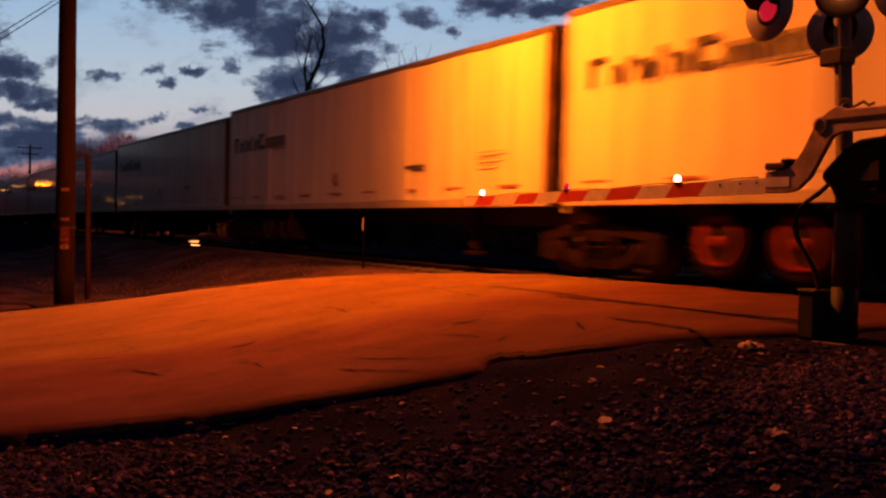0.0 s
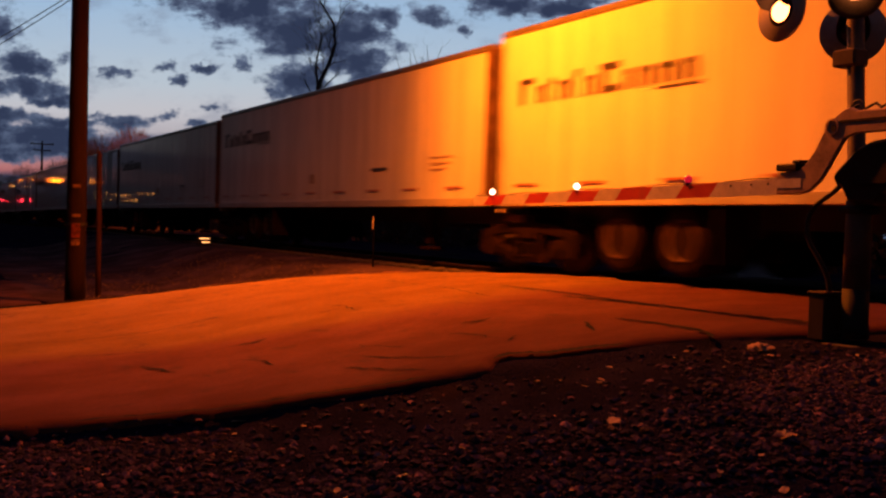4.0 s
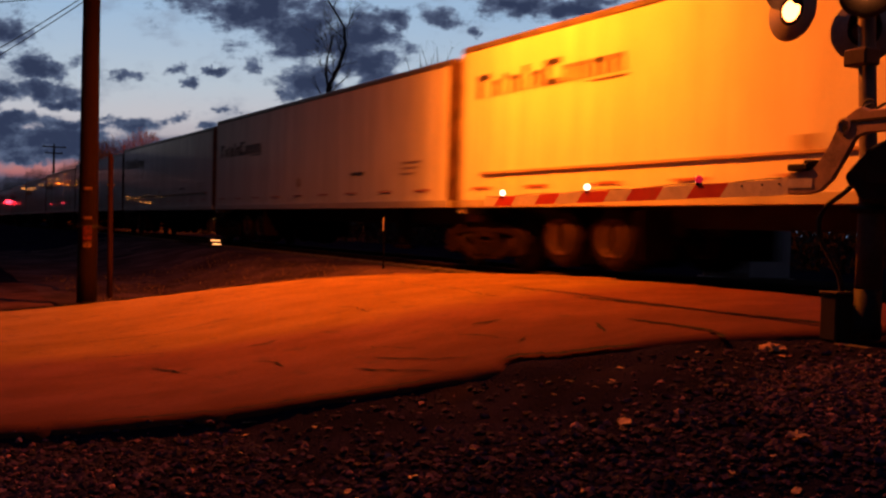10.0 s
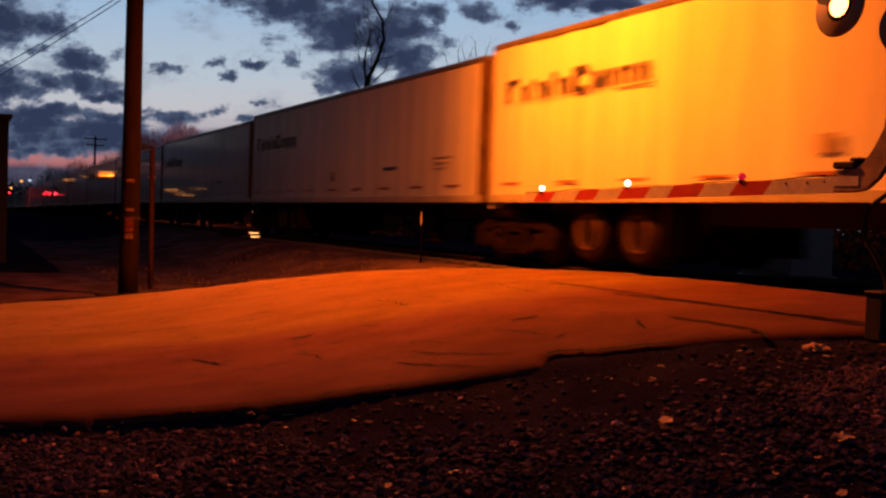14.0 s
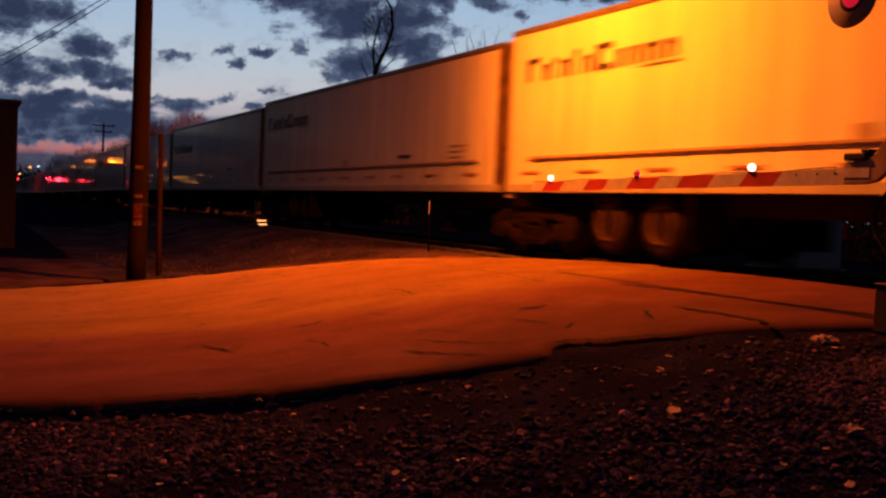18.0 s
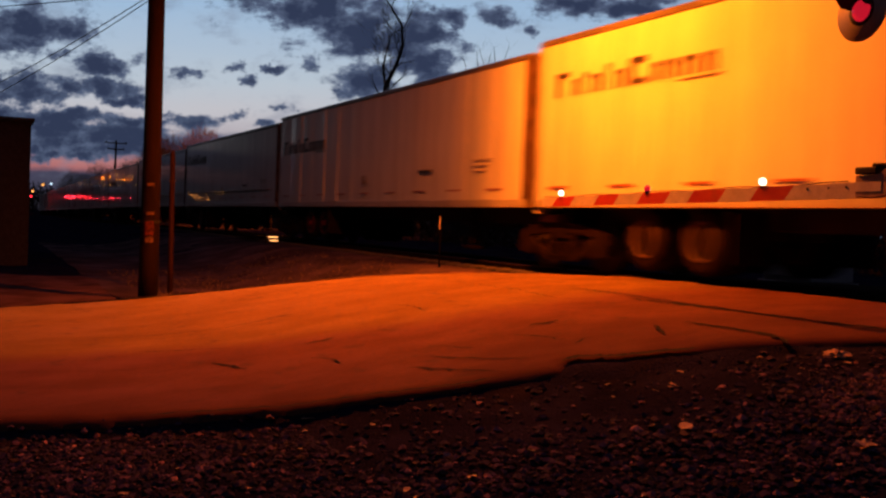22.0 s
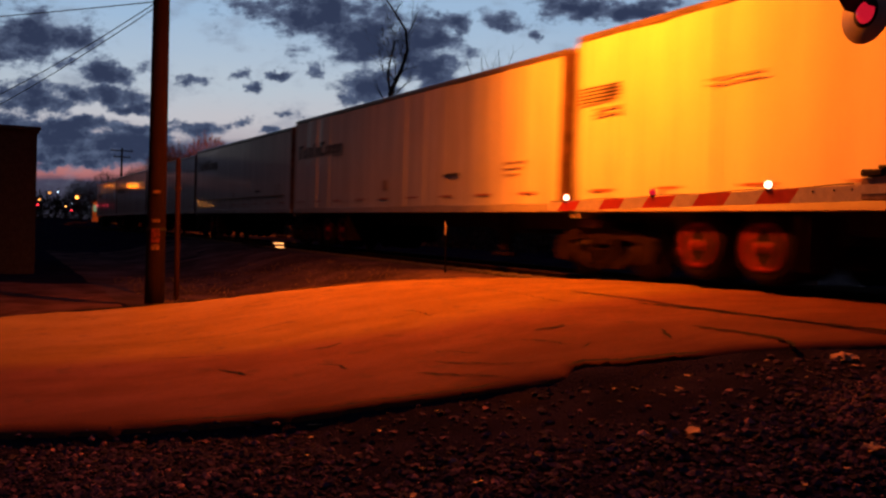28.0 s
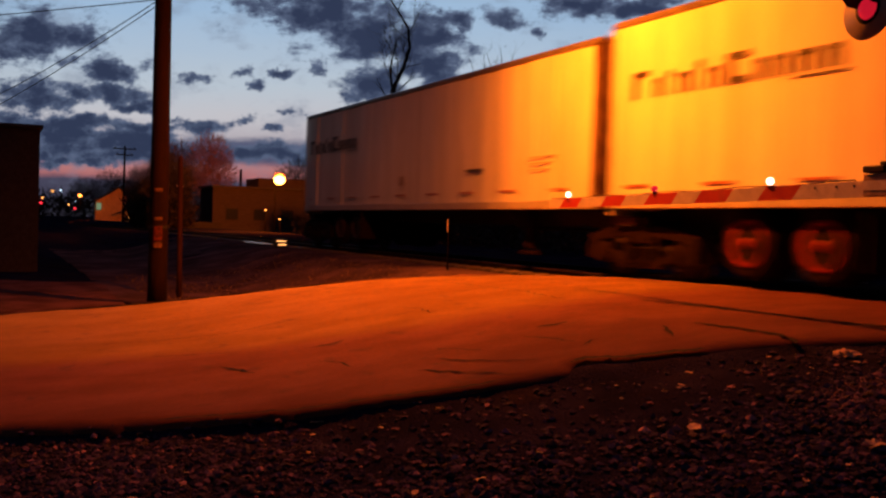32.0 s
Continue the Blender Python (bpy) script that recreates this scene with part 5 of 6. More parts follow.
# ======================= buildings and lamps in the distance =======================
def garage():
    x, y, z = -29.4, 1.25, -0.85
    g = empty("garage", (x, y, z), "dark flat-roofed garage with plank siding", "garage")
    part("wall", box(-0.14, 0.0, -9.0, -0.02, 0, 3.86, 0.01), M["wall_dark"], g)
    part("wall", box(-8.5, -0.16, -0.16, -0.02, 0, 3.86, 0.01), M["wall_dark"], g)
    part("roof", box(-8.7, 0.08, -9.1, 0.06, 3.87, 3.97, 0.015), M["roofing"], g)
    d = part("garage_door", box(0.01, 0.05, -4.3, -1.0, 0, 2.9, 0.01), M["black_paint"], g, "dark roller door")
    for k in range(7):
        part("slat", box(0.052, 0.065, -4.25, -1.05, 0.1 + 0.4 * k, 0.46 + 0.4 * k, 0.006), M["wall_dark"], d)
    for k in range(12):
        part("plank", box(0.003, 0.022, -0.96 + 0.078 * k, -0.89 + 0.078 * k, 0.0, 3.84, 0.004), M["wall_dark"], g)


garage()


def house():
    g = empty("house", (-210.0, 22.6, -1.2), "pale gabled house lit by a street lamp", "house")
    t = Matrix.Rotation(radians(-4), 4, "Z")
    w = 3.4
    bm = plate([(-w, 0), (w, 0), (w, 4.4), (0.9, 7.5), (-w, 5.0)], 0.0, 0.25)
    bmesh.ops.transform(bm, matrix=t @ Matrix.Rotation(radians(90), 4, "Z"), verts=bm.verts)
    part("wall", bm, M["wall_pale"], g)
    bm = box(-9.0, -0.3, -w, w, 0, 4.3)
    bmesh.ops.transform(bm, matrix=t, verts=bm.verts)
    part("wall", bm, M["wall_pale"], g)
    for s, (a, b) in (("l", ((-w - 0.3, 4.75), (1.0, 7.75))), ("r", ((1.0, 7.75), (w + 0.3, 4.1)))):
        bm = plate([a, b, (b[0], b[1] - 0.25), (a[0], a[1] - 0.25)], -0.3, 9.2)
        bmesh.ops.transform(bm, matrix=t @ Matrix.Rotation(radians(90), 4, "Z"), verts=bm.verts)
        part("roof", bm, M["roofing"], g)
    part("window", box(0.30, 0.36, -3.3, -2.4, 3.1, 4.4, 0.02), M["cool_window"], g, "window with a greenish light")
    pr = part("porch_roof", plate([(0.0, 2.2), (3.2, 3.4), (3.2, 3.2), (0.0, 2.0)], -0.2, 0.1), M["roofing"], g)
    pr.matrix_basis = pose(0.5, -0.5, 0.0, 0, 0, 90)


M["cool_window"] = glow("greenish_window", (0.35, 0.9, 0.55), 0.22, (0.2, 0.3, 0.25))
house()


def long_building():
    g = empty("warehouse", (-94.0, 18.8, -0.9), "low dark building behind the yard lamp", "building")
    part("wall", box(-6, 0, 0.0, 9.5, 0, 4.55, 0.02), M["wall_dark"], g)
    part("roof", box(-6.2, 0.2, -0.2, 9.7, 4.56, 4.75, 0.03), M["roofing"], g)
    part("annex", box(-5, 0, 4.2, 9.5, 4.76, 5.6, 0.02), M["wall_dark"], g)
    for k in range(3):
        wd = part("window", box(0.005, 0.05, 1.2 + 2.6 * k, 2.4 + 2.6 * k, 1.6, 2.7, 0.01), M["dark_box"], g)
        part("pane", box(0.052, 0.07, 1.28 + 2.6 * k, 2.32 + 2.6 * k, 1.68, 2.62), M["glass"], wd)
    part("door", box(0.005, 0.05, 8.0, 9.0, 0, 2.1, 0.01), M["black_paint"], g)


long_building()


def low_fence():
    g = empty("fence", (-91.2, 16.0, -0.95), "low weathered board fence beyond the track", "fence")
    for k in range(14):
        part("board", box(-0.02, 0.02, 0.22 * k, 0.22 * k + 0.20, 0.0, 1.35 + 0.03 * (k % 3), 0.004), M["dark_box"], g)
    part("rail", box(-0.06, -0.025, 0, 3.1, 0.9, 1.0), M["tie_wood"], g)


low_fence()


def lamp_post(name, at, top, label, lens, size, group="", arm=0.0):
    g = empty(name, (at[0], at[1], -0.95), label, "lamp", group)
    h = top + 0.95
    part("pole", tube([(0, 0, -0.2), (0, 0, h * 0.6), (0, 0, h + 0.1)], [0.06, 0.05, 0.04], 10), M["soot"], g, "", True)
    hd = part("lamp_head", lathe([(0.02, h + size * 1.3), (size * 1.1, h + size), (size * 1.2, h + size * 0.7), (size * 0.3, h + size * 0.9)], 14),
              M["aluminium"], g, "", True)
    part("lens", lathe([(size * 0.3, h + size * 0.75), (size, h + size * 0.35), (size, h - size * 0.35), (size * 0.6, h - size * 0.85),
                        (0.01, h - size)], 16), M[lens], hd, "glowing lens", True)
    if arm:
        hd.location = (arm, 0.15, 0)
        part("arm", tube([(0, 0, h), (arm, 0.15, h + size)], 0.03, 8), M["aluminium"], g)
    return g


lamp_post("yard_lamp", (-78.9, 20.68), 3.99, "glaring orange yard lamp on a short pole", "sodium_lens", 0.42, arm=0.6)
lamp_post("far_street_lamp", (-165.0, -1.5), 6.2, "sodium street lamp beside the track", "far_amber", 0.30)
for x, y, z, size in ((-176.0, 3.2, 5.0, 0.22), (-170.0, -3.0, 6.5, 0.16), (-172.0, 1.2, 5.6, 0.16), (-130.0, -6.0, 3.25, 0.22), (-131.0, -9.1, 3.6, 0.15), (-129.0, -7.1, 2.7, 0.2)):
    lamp_post("street_lamp", (x, y), z, "small amber lamp beyond the garage", "far_amber", size, "distant lamps")
for x, y, z, lens, size in ((-321.3, 17.2, 7.6, "warm_window", 0.42), (-320.3, 19.4, 7.9, "cool_lamp", 0.31), (-198.0, 15.3, 4.3, "far_amber", 0.31),
                            (-297.2, 21.7, 2.5, "far_red", 0.31), (-318.5, 23.4, 4.97, "cool_lamp", 0.24), (-197.5, 24.0, 0.56, "far_amber", 0.22),
                            (-195.0, 24.6, 0.5, "far_amber", 0.22), (-322.4, 14.5, 5.5, "far_amber", 0.26), (-310, 21.0, 3.6, "far_amber", 0.24),
                            (-76.8, 19.41, 1.54, "far_amber", 0.07), (-76.35, 20.41, 0.88, "far_amber", 0.07)):
    lamp_post("street_lamp", (x, y), z, "small distant lamp in the town", lens, size, "distant lamps")


def far_signal():
    g = empty("crossing_signal", (-165.0, 6.4, -0.8), "distant crossing signal with red lights", "crossing signal")
    part("mast", tube([(0, 0, 0), (0, 0, 4.6)], 0.07, 10), M["mast"], g)
    part("cross_arm", tube([(0, -0.8, 3.2), (0, 0.8, 3.2)], 0.04, 8), M["black_paint"], g)
    for yy in (-0.8, 0.8):
        d = part("background_disc", lathe([(0.30, 0.0), (0.30, 0.02)], 20, "x"), M["black_paint"], g)
        d.location = (0.0, yy, 3.2)
        part("lens", lathe([(0.15, 0.022), (0.10, 0.05), (0.01, 0.06)], 16, "x"), M["far_red"], d, "glowing red lens")


far_signal()


def far_pole(at, h, label):
    g = empty("utility_pole", at, label, "utility pole")
    part("shaft", tube([(0, 0, -0.3), (0, 0, h)], [0.2, 0.13], 10), M["pole_wood"], g, "", True)
    for z, w in ((h - 0.5, 1.6), (h - 1.4, 1.2)) if h > 8 else ():
        part("crossarm", box(-0.08, 0.08, -w, w, z, z + 0.16), M["pole_wood"], g)
        for yy in (-0.85, 0.85):
            part("insulator", box(-0.05, 0.05, yy * w - 0.05, yy * w + 0.05, z + 0.16, z + 0.36), M["black_paint"], g)


far_pole((-156.4, 18.2, -1.1), 12.2, "dark utility pole with two crossarms in the distance")
far_pole((-104.0, 23.6, -1.0), 6.9, "short dark utility pole behind the low building")


def signal_cabinet():
    x, y = -13.4, 13.1
    g = empty("signal_cabinet", (x, y, ground_z(x, y) - 0.03), "grey metal signal cabinet across the track", "cabinet")
    part("plinth", box(-0.65, 0.65, -0.55, 0.55, 0, 0.12, 0.02), M["concrete"], g)
    part("body", box(-0.58, 0.58, -0.48, 0.48, 0.122, 1.85, 0.02), M["cabinet"], g)
    part("roof", box(-0.64, 0.64, -0.54, 0.54, 1.852, 1.92, 0.02), M["cabinet"], g)
    d = part("door", box(-0.52, 0.52, -0.505, -0.483, 0.2, 1.76, 0.006), M["cabinet"], g)
    part("handle", box(0.36, 0.42, -0.54, -0.507, 0.9, 1.08, 0.008), M["aluminium"], d)


signal_cabinet()


def wet_patch():
    """A wet grey rut along the bank of the track, and a crumpled sheet of foil caught in it."""
    bm = bmesh.new()
    rng = random.Random(5)
    c = bm.verts.new((0, 0, 0))
    ring = [bm.verts.new((2.2 * math.cos(a) * rng.uniform(0.5, 1.1), 0.20 * math.sin(a) * rng.uniform(0.6, 1.1), 0))
            for a in (2 * math.pi * k / 22 for k in range(22))]
    for k in range(22):
        bm.faces.new((c, ring[k], ring[(k + 1) % 22]))
    ob = tagged(link("puddle", bm, M["water"]), "wet grey rut along the bank of the track", "puddle", kind="structure")
    x, y = -34.2, 8.35
    ob.matrix_basis = pose(x, y, ground_z(x, y) + 0.09, 5.0, 0, 0)


def ground_glint():
    """Two always glowing bars added in place of a reflected glint beside the track."""
    x, y = -30.4, 8.19
    z = ground_z(x, y)
    g = empty("trackside_lamp", (x, y, z), "glowing stand-in for a bright glint beside the track", "lamp")
    g.rotation_euler = (0, 0, radians(-14))
    h = max(0.02, -0.10 - z)
    part("stand", box(-0.06, 0.0, -0.05, 0.05, -0.05, h + 0.02, 0.01), M["black_paint"], g)
    b = part("housing", box(-0.14, 0.0, -0.22, 0.22, h + 0.022, h + 0.28, 0.015), M["black_paint"], g, "black backing behind the glowing bars")
    for k, (y0, y1, z0, z1) in enumerate(((-0.14, 0.15, 0.195, 0.228), (-0.08, 0.17, 0.085, 0.12))):
        part("lens", box(0.003, 0.014, y0, y1, h + z0, h + z1, 0.004), M["glint_glow"], b, "glowing bar standing in for a wet glint")


def make_water():
    m = bpy.data.materials.new("wet_ground")
    m.use_nodes = True
    t = Tree(m.node_tree)
    v = t.coords((1.5, 6, 1))
    b = t.add("ShaderNodeBump", {"Strength": 0.12, "Distance": 0.02, "Height": t.noise(v, 2.2, 3)})
    p = t.add("ShaderNodeBsdfPrincipled", {"Base Color": rgb(0.02, 0.018, 0.016), "Roughness": 0.10, "Normal": b.outputs[0]})
    t.add("ShaderNodeOutputMaterial", {0: p.outputs[0]})
    M["water"] = m


make_water()
# glow of the bars that replace the reflected glint
M["glint_glow"] = glow("glint_glow", (1.0, 0.40, 0.12), 2.6, (0.4, 0.3, 0.2))
wet_patch()
ground_glint()


# ======================= brush beyond the track =======================
def brush(name, x0, x1, y0, y1, height, count, seed, label, size=1.0, material="brush"):
    rng = np.random.default_rng(seed)
    verts, faces = [], []
    for _ in range(count):
        x, y = rng.uniform(x0, x1), rng.uniform(y0, y1)
        if road_left(y) - 0.5 < x < road_right(y) + 0.5:
            continue
        top = height * (0.75 + 0.5 * noise.noise((x * 0.25, y * 0.3, seed)))
        z = ground_z(x, y) + max(0.0, top) * rng.uniform(0, 1) ** 0.8
        d = rng.normal(0, 1, 3) + np.array((0, 0, 1.0))
        d = d / np.linalg.norm(d) * rng.uniform(0.25, 0.7) * size
        s = rng.normal(0, 1, 3)
        s = s / np.linalg.norm(s) * rng.uniform(0.02, 0.09) * size
        p = np.array((x, y, z))
        k = len(verts)
        verts += [tuple(p - s), tuple(p + s), tuple(p + d)]
        faces.append((k, k + 1, k + 2))
    me = bpy.data.meshes.new(name)
    me.from_pydata(verts, [], faces)
    me.materials.append(M[material])
    return tagged(new(name, me), label, "brush", kind="stuff")


brush("brush", -62, 60, 18, 30, 2.4, 40000, 3, "dark leafless brush beyond the track")
brush("brush", -150, -62, 24, 42, 2.0, 9000, 4, "dark leafless brush around the yards")
brush("far_woods", -420, -330, -60, 160, 9.5, 22000, 6, "dark winter woods on the horizon", 4.0)
brush("far_woods", 60, 300, 60, 120, 8.0, 2500, 7, "dark winter woods on the horizon", 4.0)
brush("far_woods", -235, -185, -75, 4.0, 15.0, 9000, 9, "dark bare trees beyond the garage", 3.2)
brush("dry_grass", -27, -16.5, 2.9, 7.6, 0.06, 2500, 8, "short dry brown grass on the verge", 0.16, "dry_grass")


brush("thicket", -112, -90, 12.9, 16.6, 4.2, 9000, 12, "dense dark leafless thicket beyond the track", 1.3, "brush")
for k, (x, y, h) in enumerate(((-100.0, 13.0, 6.9), (-97.0, 13.9, 7.6), (-104.0, 15.6, 8.6), (-96.0, 15.3, 8.4), (-101.0, 17.0, 9.9), (-97.0, 15.9, 9.2))):
    bare_tree("tree", (x, y, -1.0), h, "dark bare tree in the thicket beyond the track", 61 + k, 4, trunk=0.13,
              stems=[[(0, 0), (0.05, h * 0.25), (-0.15, h * 0.5), (-0.3, h * 0.78)], [(0.05, h * 0.25), (0.3, h * 0.5), (0.5, h * 0.8)]], spread=0.7,
              haze=(h * 0.58, h * 0.17, h * 0.36, 1900, 0.8))


# ======================= driveway, seams and litter =======================
def patch(name, material, rows, label, category, lift=0.03, across=14, seed=1):
    """A thin worn surface laid over the ground between pairs of points."""
    bm = bmesh.new()
    grid = []
    for k, (a, b) in enumerate(rows):
        a, b = Vector(a), Vector(b)
        b = b + (b - a).normalized() * 0.5 * noise.noise((k * 0.37, seed, 0.0))
        line = []
        for i in range(across + 1):
            p = a.lerp(b, i / across)
            line.append(bm.verts.new((p.x, p.y, ground_z(p.x, p.y) + lift * (1 - (i / across) ** 6))))
        grid.append(line)
    for p, q in zip(grid, grid[1:]):
        for i in range(across):
            bm.faces.new((p[i], p[i + 1], q[i + 1], q[i]))
    for f in bm.faces:
        f.smooth = True
    bmesh.ops.recalc_face_normals(bm, faces=bm.faces)
    return tagged(link(name, bm, M[material]), label, category, kind="structure")


patch("driveway", "verge_dirt", [((road_left(y) - 0.02, y), (-25.6 + 0.25 * y, y + 0.35)) for y in (2.1 - 0.3 * k for k in range(24))],
      "worn dirt driveway beside the garage", "driveway", 0.03, 24)
patch("bank", "bank_soil", [((road_left(y) - 0.2, y), (-50.0 + 0.5 * y, y + 0.3)) for y in (2.2 + 0.3 * k for k in range(22))],
      "dull packed soil of the bank beside the track", "bank", 0.02, 70, 6)
# dirt strip beside the road, its paler red tone painting in the lamplight
patch("verge", "bank_dirt", [((road_left(y) - 0.02, y), (road_left(y) - 1.5 - 0.5 * math.sin(y), y + 0.4)) for y in (4.3 + 0.2 * k for k in range(22))],
      "packed dirt along the road's edge, lamplight in its tone", "verge", 0.03, 10, 4)

SEAMS = [([(-9.6, 6.78), (-9.0, 6.88), (-8.12, 6.95), (-7.36, 7.01), (-6.75, 7.11), (-6.2, 7.2)], 0.085), ([(-7.75, 6.08), (-7.24, 6.13), (-6.83, 6.15), (-6.52, 6.1), (-6.26, 5.94)], 0.075),
         ([(-8.04, 3.41), (-7.56, 3.66), (-7.2, 3.85)], 0.04), ([(-8.32, 3.69), (-7.79, 3.98), (-7.46, 4.24)], 0.03), ([(-8.79, 4.98), (-8.72, 5.14), (-8.75, 5.3)], 0.08),
         ([(-9.84, 2.08), (-9.51, 2.18), (-9.25, 2.27)], 0.05), ([(-10.09, 3.03), (-10.05, 3.25), (-10.14, 3.43)], 0.05), ([(-8.48, 4.63), (-8.15, 4.75), (-7.83, 4.8)], 0.03),
         ([(-7.78, 5.76), (-7.53, 5.63), (-7.33, 5.53)], 0.05), ([(-14.44, 6.06), (-13.01, 6.24), (-11.22, 6.27), (-10.22, 6.16)], 0.02),
         ([(-8.8, 3.89), (-8.29, 4.12)], 0.025), ([(-7.62, 4.79), (-7.74, 4.98)], 0.04), ([(-12.5, 1.2), (-12.1, 2.6), (-12.3, 3.6)], 0.02), ([(-11.0, 1.6), (-10.6, 2.4)], 0.025)]


# a dark crack along the broken edge of the asphalt, and crumbs of it
SEAMS.append(([(round(road_edge(4.36 + 0.09 * k) - 0.05, 3), 4.36 + 0.09 * k) for k in range(12)], 0.10))
SEAMS.append(([(round(road_edge(1.2 + 0.15 * k) - 0.03, 3), 1.2 + 0.15 * k) for k in range(18)], 0.05))
SEAMS.append(([(-9.3, 2.9), (-9.0, 3.05), (-8.75, 3.02)], 0.03))
SEAMS.append(([(-11.6, 4.6), (-11.2, 4.75), (-10.7, 4.7)], 0.025))


def seams():
    rng = random.Random(9)
    for pts, w in SEAMS:
        fine = []
        for a, b in zip(pts, pts[1:]):
            n = max(3, int((Vector(b) - Vector(a)).length / 0.07))
            fine += [Vector(a).lerp(Vector(b), k / n) for k in range(n)]
        fine.append(Vector(pts[-1]))
        bm = bmesh.new()
        prev = None
        for k, p in enumerate(fine):
            d = (fine[min(k + 1, len(fine) - 1)] - fine[max(0, k - 1)]).normalized()
            n = Vector((-d.y, d.x))
            ww = w * rng.uniform(0.35, 1.15) * min(1, 0.3 + k / 3, 0.3 + (len(fine) - 1 - k) / 3)
            c = p + n * rng.gauss(0, 0.012)
            q = [bm.verts.new((*(c + n * s * ww), road_top(*(c + n * s * ww)) + 0.009)) for s in (-0.5, 0.5)]
            if prev:
                bm.faces.new((prev[0], q[0], q[1], prev[1]))
            prev = q
        bmesh.ops.recalc_face_normals(bm, faces=bm.faces)
        ob = part("tar_seam", bm, M["tar"], road, "dark sealed crack")


seams()


def pebble(rng, p, s, flat=0.65):
    """Corners and faces of one broken stone."""
    base = np.array([(1, 0, 0), (-1, 0, 0), (0, 1, 0), (0, -1, 0), (0, 0, 1), (0, 0, -1), (0.6, 0.6, 0.5), (-0.6, 0.5, 0.55), (0.5, -0.6, 0.5)])
    v = base * rng.uniform(0.65, 1.2, (9, 1)) * np.array((1, rng.uniform(0.6, 1), flat * rng.uniform(0.6, 1.1))) * s
    a = rng.uniform(0, 6.283)
    c, d = math.cos(a), math.sin(a)
    v = np.stack([v[:, 0] * c - v[:, 1] * d, v[:, 0] * d + v[:, 1] * c, v[:, 2]], 1)
    return v + np.array(p)


PEBBLE_FACES = [(0, 2, 6), (2, 4, 6), (4, 0, 6), (2, 1, 7), (1, 4, 7), (4, 2, 7), (3, 0, 8), (0, 4, 8), (4, 3, 8), (1, 3, 4), (0, 5, 2), (2, 5, 1), (1, 5, 3),
                (3, 5, 0)]


def gravel():
    rng = np.random.default_rng(17)
    verts, faces = [], []

    def spot():
        while True:
            x, y = rng.uniform(-11, -1.2), rng.uniform(-0.3, 6.7)
            if x > road_right(y) + 0.05 + 0.35 * rng.uniform(0, 1) ** 3 - 0.1 and x * x + y * y > 9:
                dens = 0.35 + 0.65 * min(1.0, max(0.0, 0.5 + 1.6 * noise.noise((x * 0.8, y * 0.8, 4)))) if (x + 4.1) ** 2 + (y - 5.2) ** 2 > 1.6 else 1.0
                if y > 2.2:
                    dens *= 0.10 + 0.90 * soft_step(x - road_right(y), 0.7, 2.6)
                if rng.uniform() < dens:
                    return x, y

    for _ in range(26000):
        x, y = spot()
        s = 0.012 + 0.036 * rng.uniform() ** 2.6
        k = len(verts)
        verts += [tuple(q) for q in pebble(rng, (x, y, ground_z(x, y) + s * 0.25), s)]
        faces += [tuple(k + i for i in f) for f in PEBBLE_FACES]
    # the verge goes on round and behind the standpoint
    more = np.random.default_rng(18)
    for _ in range(15000):
        x, y = more.uniform(-11, 4), more.uniform(-5, 6.7)
        if x < road_right(y) + 0.3 or (x < -1.2 and y > -0.3 and x * x + y * y > 9):
            continue
        s = 0.012 + 0.036 * more.uniform() ** 2.6
        k = len(verts)
        verts += [tuple(q) for q in pebble(more, (x, y, ground_z(x, y) + s * 0.25), s)]
        faces += [tuple(k + i for i in f) for f in PEBBLE_FACES]
    me = bpy.data.meshes.new("gravel")
    me.from_pydata(verts, [], faces)
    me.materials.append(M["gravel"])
    tagged(new("gravel", me), "loose dark crushed gravel on the verge", "gravel", kind="stuff")
    # finer, paler stone heaped by the gate
    verts, faces = [], []
    for _ in range(15000):
        r, a = 1.5 * rng.uniform() ** 0.7, rng.uniform(0, 6.283)
        x, y = -3.85 + 0.80 * r * math.cos(a), 5.35 + 0.62 * r * math.sin(a)
        s = 0.007 + 0.011 * rng.uniform() ** 2
        k = len(verts)
        verts += [tuple(q) for q in pebble(rng, (x, y, ground_z(x, y) + s * 0.4), s)]
        faces += [tuple(k + i for i in f) for f in PEBBLE_FACES]
    me = bpy.data.meshes.new("gravel_heap")
    me.from_pydata(verts, [], faces)
    me.materials.append(M["pale_gravel"])
    tagged(new("gravel_heap", me), "low heap of fine pale crushed stone", "gravel", kind="stuff")
    shapes = []
    for k in range(12):
        sm = bpy.data.meshes.new("stone")
        sm.from_pydata([tuple(q) for q in pebble(rng, (0, 0, 0), 1.0)], [], PEBBLE_FACES)
        sm.materials.append(M["stone"])
        shapes.append(sm)
    for k in range(290):
        x, y = spot()
        s = 0.026 + 0.030 * rng.uniform() ** 2
        ob = new("stone", shapes[k % 12])
        ob.parent = ground
        ob.matrix_basis = pose(x, y, ground_z(x, y) + s * 0.3, rng.uniform(-15, 15), rng.uniform(-15, 15), rng.uniform(0, 360)) @ Matrix.Scale(s, 4)


def make_gravel(name, stops):
    m = bpy.data.materials.new(name)
    m.use_nodes = True
    t = Tree(m.node_tree)
    rnd = t.add("ShaderNodeNewGeometry").outputs["Random Per Island"]
    col = t.ramp(rnd, stops)
    v = t.coords()
    col = t.mix(t.smooth(t.noise(v, 70, 3), 0.35, 0.7, 0, 0.5), col, rgb(0.03, 0.025, 0.02))
    p = t.add("ShaderNodeBsdfPrincipled", {"Base Color": col, "Roughness": 0.9, "Specular IOR Level": 0.06})
    t.add("ShaderNodeOutputMaterial", {0: p.outputs[0]})
    return m


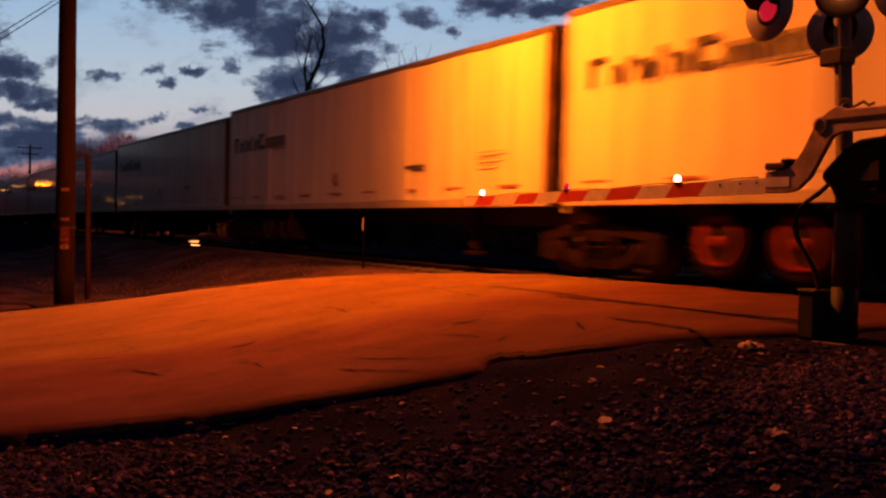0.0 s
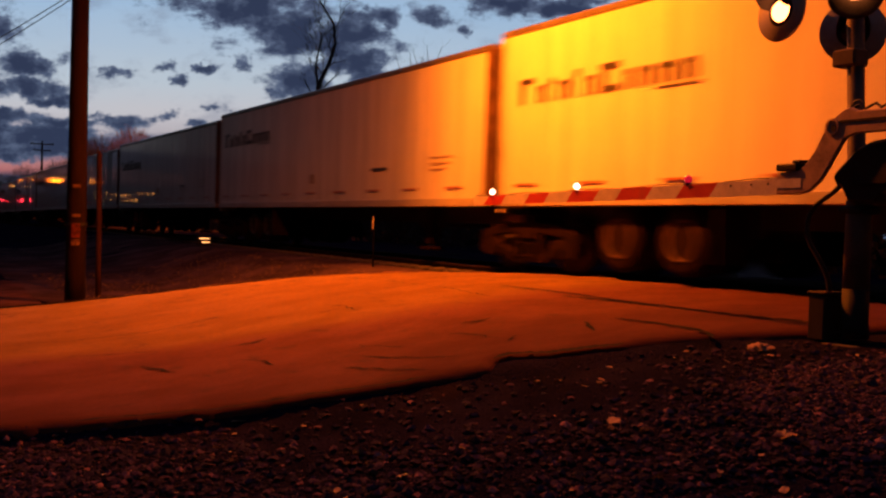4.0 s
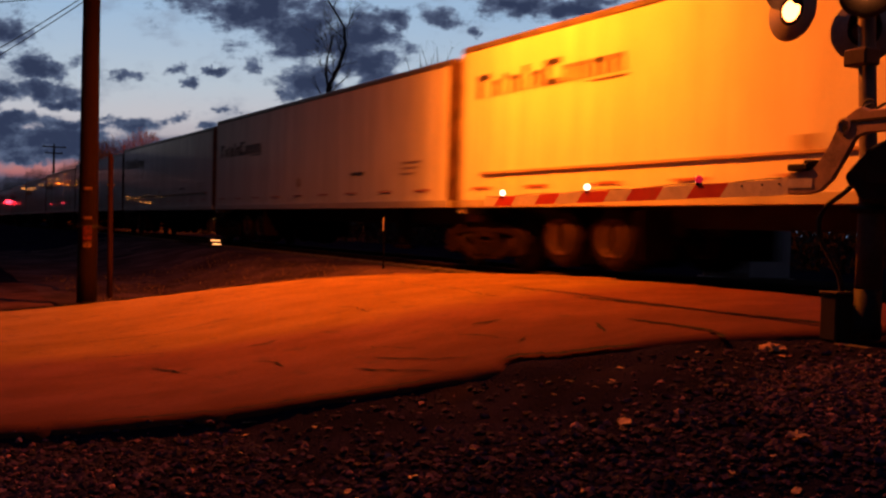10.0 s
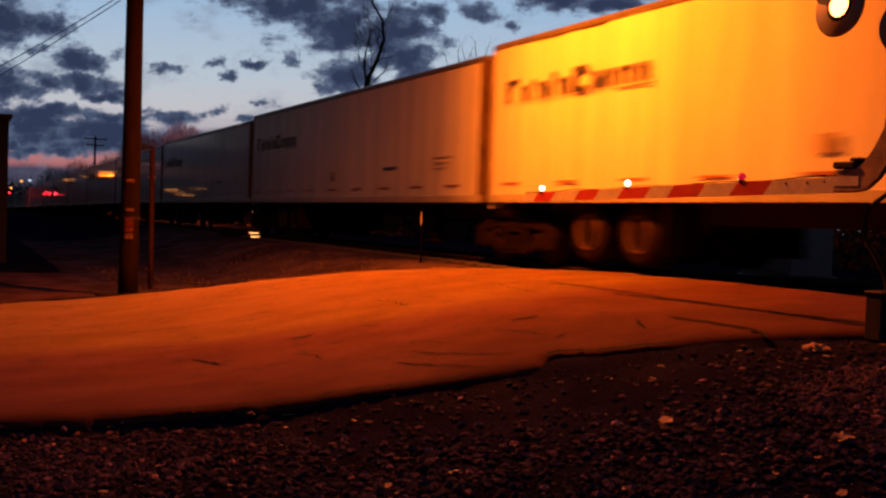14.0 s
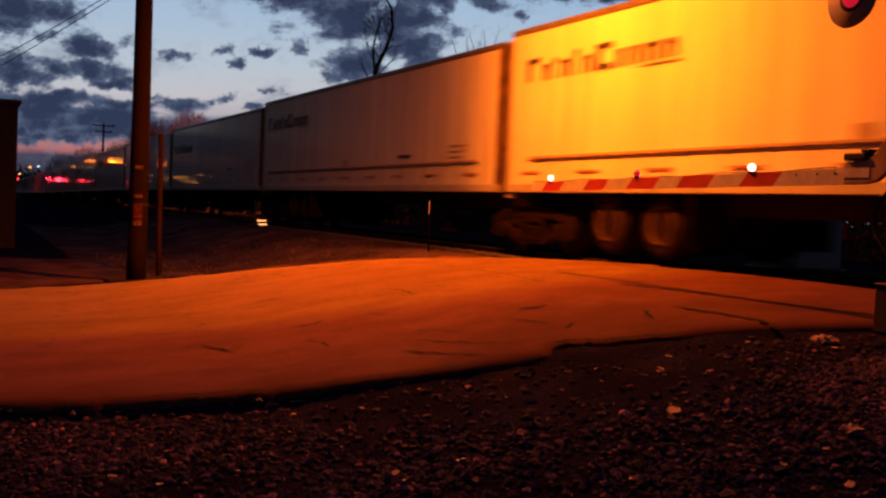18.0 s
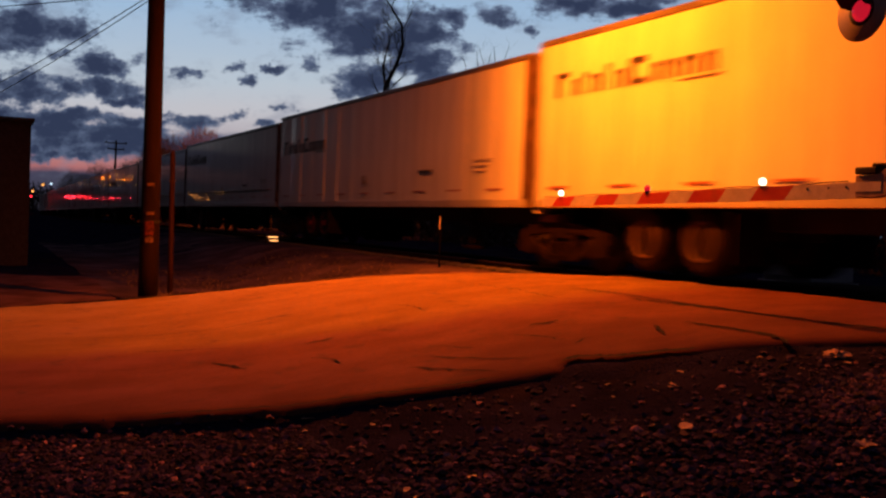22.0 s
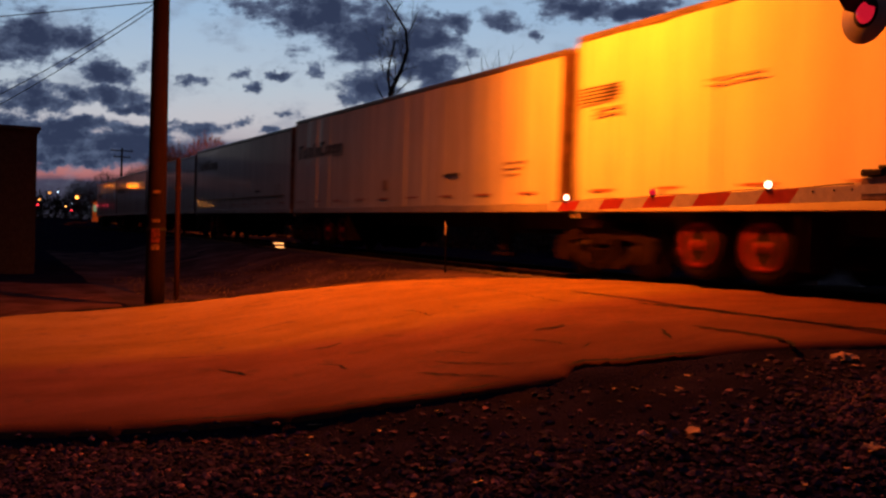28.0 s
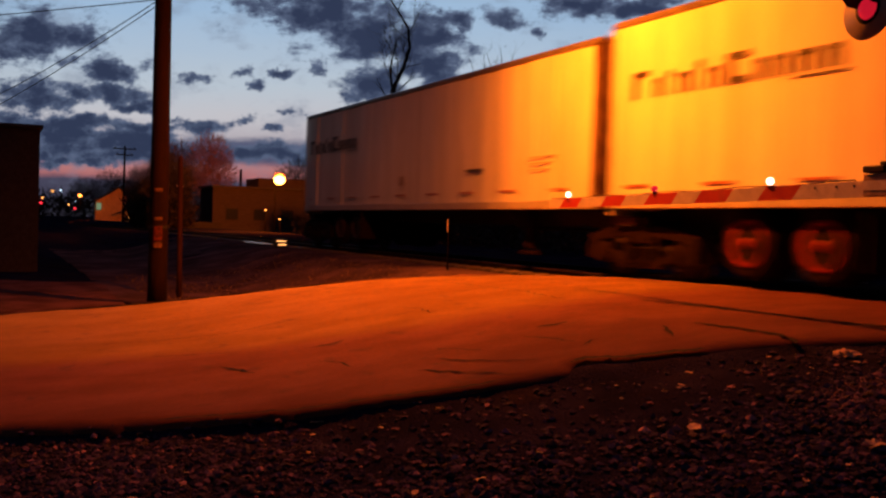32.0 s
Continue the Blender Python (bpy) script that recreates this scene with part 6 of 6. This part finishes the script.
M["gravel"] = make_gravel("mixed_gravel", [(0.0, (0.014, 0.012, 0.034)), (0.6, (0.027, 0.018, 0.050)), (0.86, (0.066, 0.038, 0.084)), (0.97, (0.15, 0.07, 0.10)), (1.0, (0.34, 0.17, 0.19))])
M["pale_gravel"] = make_gravel("pale_gravel", [(0.0, (0.07, 0.034, 0.045)), (0.7, (0.15, 0.075, 0.085)), (1.0, (0.28, 0.15, 0.16))])


def leaf_mesh(seed):
    rng = random.Random(seed)
    bm = bmesh.new()
    out = [(0.0, 0.0), (0.18, 0.16), (0.42, 0.30), (0.55, 0.20), (0.75, 0.26), (0.80, 0.12), (1.0, 0.02), (0.82, -0.10), (0.70, -0.24), (0.5, -0.2), (0.36, -0.28),
           (0.15, -0.15)]
    c = bm.verts.new((0.5, 0, 0.05))
    ring = [bm.verts.new((x + rng.gauss(0, 0.03), y + rng.gauss(0, 0.03), 0.10 * rng.random() + 0.5 * y * y)) for x, y in out]
    for k in range(len(ring)):
        bm.faces.new((c, ring[k], ring[(k + 1) % len(ring)]))
    r = bmesh.ops.extrude_face_region(bm, geom=bm.faces[:])
    bmesh.ops.translate(bm, vec=(0, 0, 0.012), verts=[v for v in r["geom"] if isinstance(v, bmesh.types.BMVert)])
    bmesh.ops.recalc_face_normals(bm, faces=bm.faces)
    return bm


def leaves():
    rng = random.Random(23)
    made = []
    for k in range(5):
        ob = tagged(link("dry_leaf", leaf_mesh(k), M["leaf"]), "pale curled dry leaf on the gravel", "leaf", "fallen leaves")
        made.append(ob)
    spots = [(-7.37, 2.39, 0.13), (-5.2, 2.65, 0.12), (-5.36, 2.25, 0.12), (-4.99, 4.05, 0.16), (-3.87, 4.4, 0.16), (-3.9, 4.08, 0.06), (-3.49, 3.85, 0.10),
             (-6.78, 1.9, 0.05), (-4.31, 3.16, 0.05), (-6.95, 3.1, 0.04)]
    while len(spots) < 60:
        x, y = rng.uniform(-9, -2.5), rng.uniform(0.3, 6.3)
        if x > road_right(y) + 0.1 and x * x + y * y > 20:
            spots.append((x, y, rng.uniform(0.03, 0.09)))
    for k, (x, y, s) in enumerate(spots):
        m = pose(x - s / 2, y, ground_z(x, y) + 0.012, rng.uniform(-12, 12), rng.uniform(-12, 12), rng.uniform(0, 360))
        if k < 5:
            ob = made[k]
            ob.scale = (s, s, s)
            ob.matrix_basis = m @ Matrix.Diagonal((s, s, s, 1))
        else:
            ob = made[k % 5].copy()
            scene.collection.objects.link(ob)
            ob.matrix_basis = m @ Matrix.Diagonal((s, s, s, 1))
    # a crumpled pale scrap by the gate
    bm = bmesh.new()
    r = bmesh.ops.create_icosphere(bm, subdivisions=3, radius=1.0)
    for v in bm.verts:
        n = noise.noise(v.co * 2.1) * 0.45 + noise.noise(v.co * 5) * 0.18
        v.co = Vector((v.co.x * 0.11, v.co.y * 0.075, max(-0.2, v.co.z) * 0.045)) * (1 + n)
    ob = tagged(link("paper_scrap", bm, M["scrap"]), "crumpled pale scrap lying beside the road", "litter")
    ob.location = (-5.90, 6.10, ground_z(-5.9, 6.1) + 0.02)


gravel()
leaves()

motions()
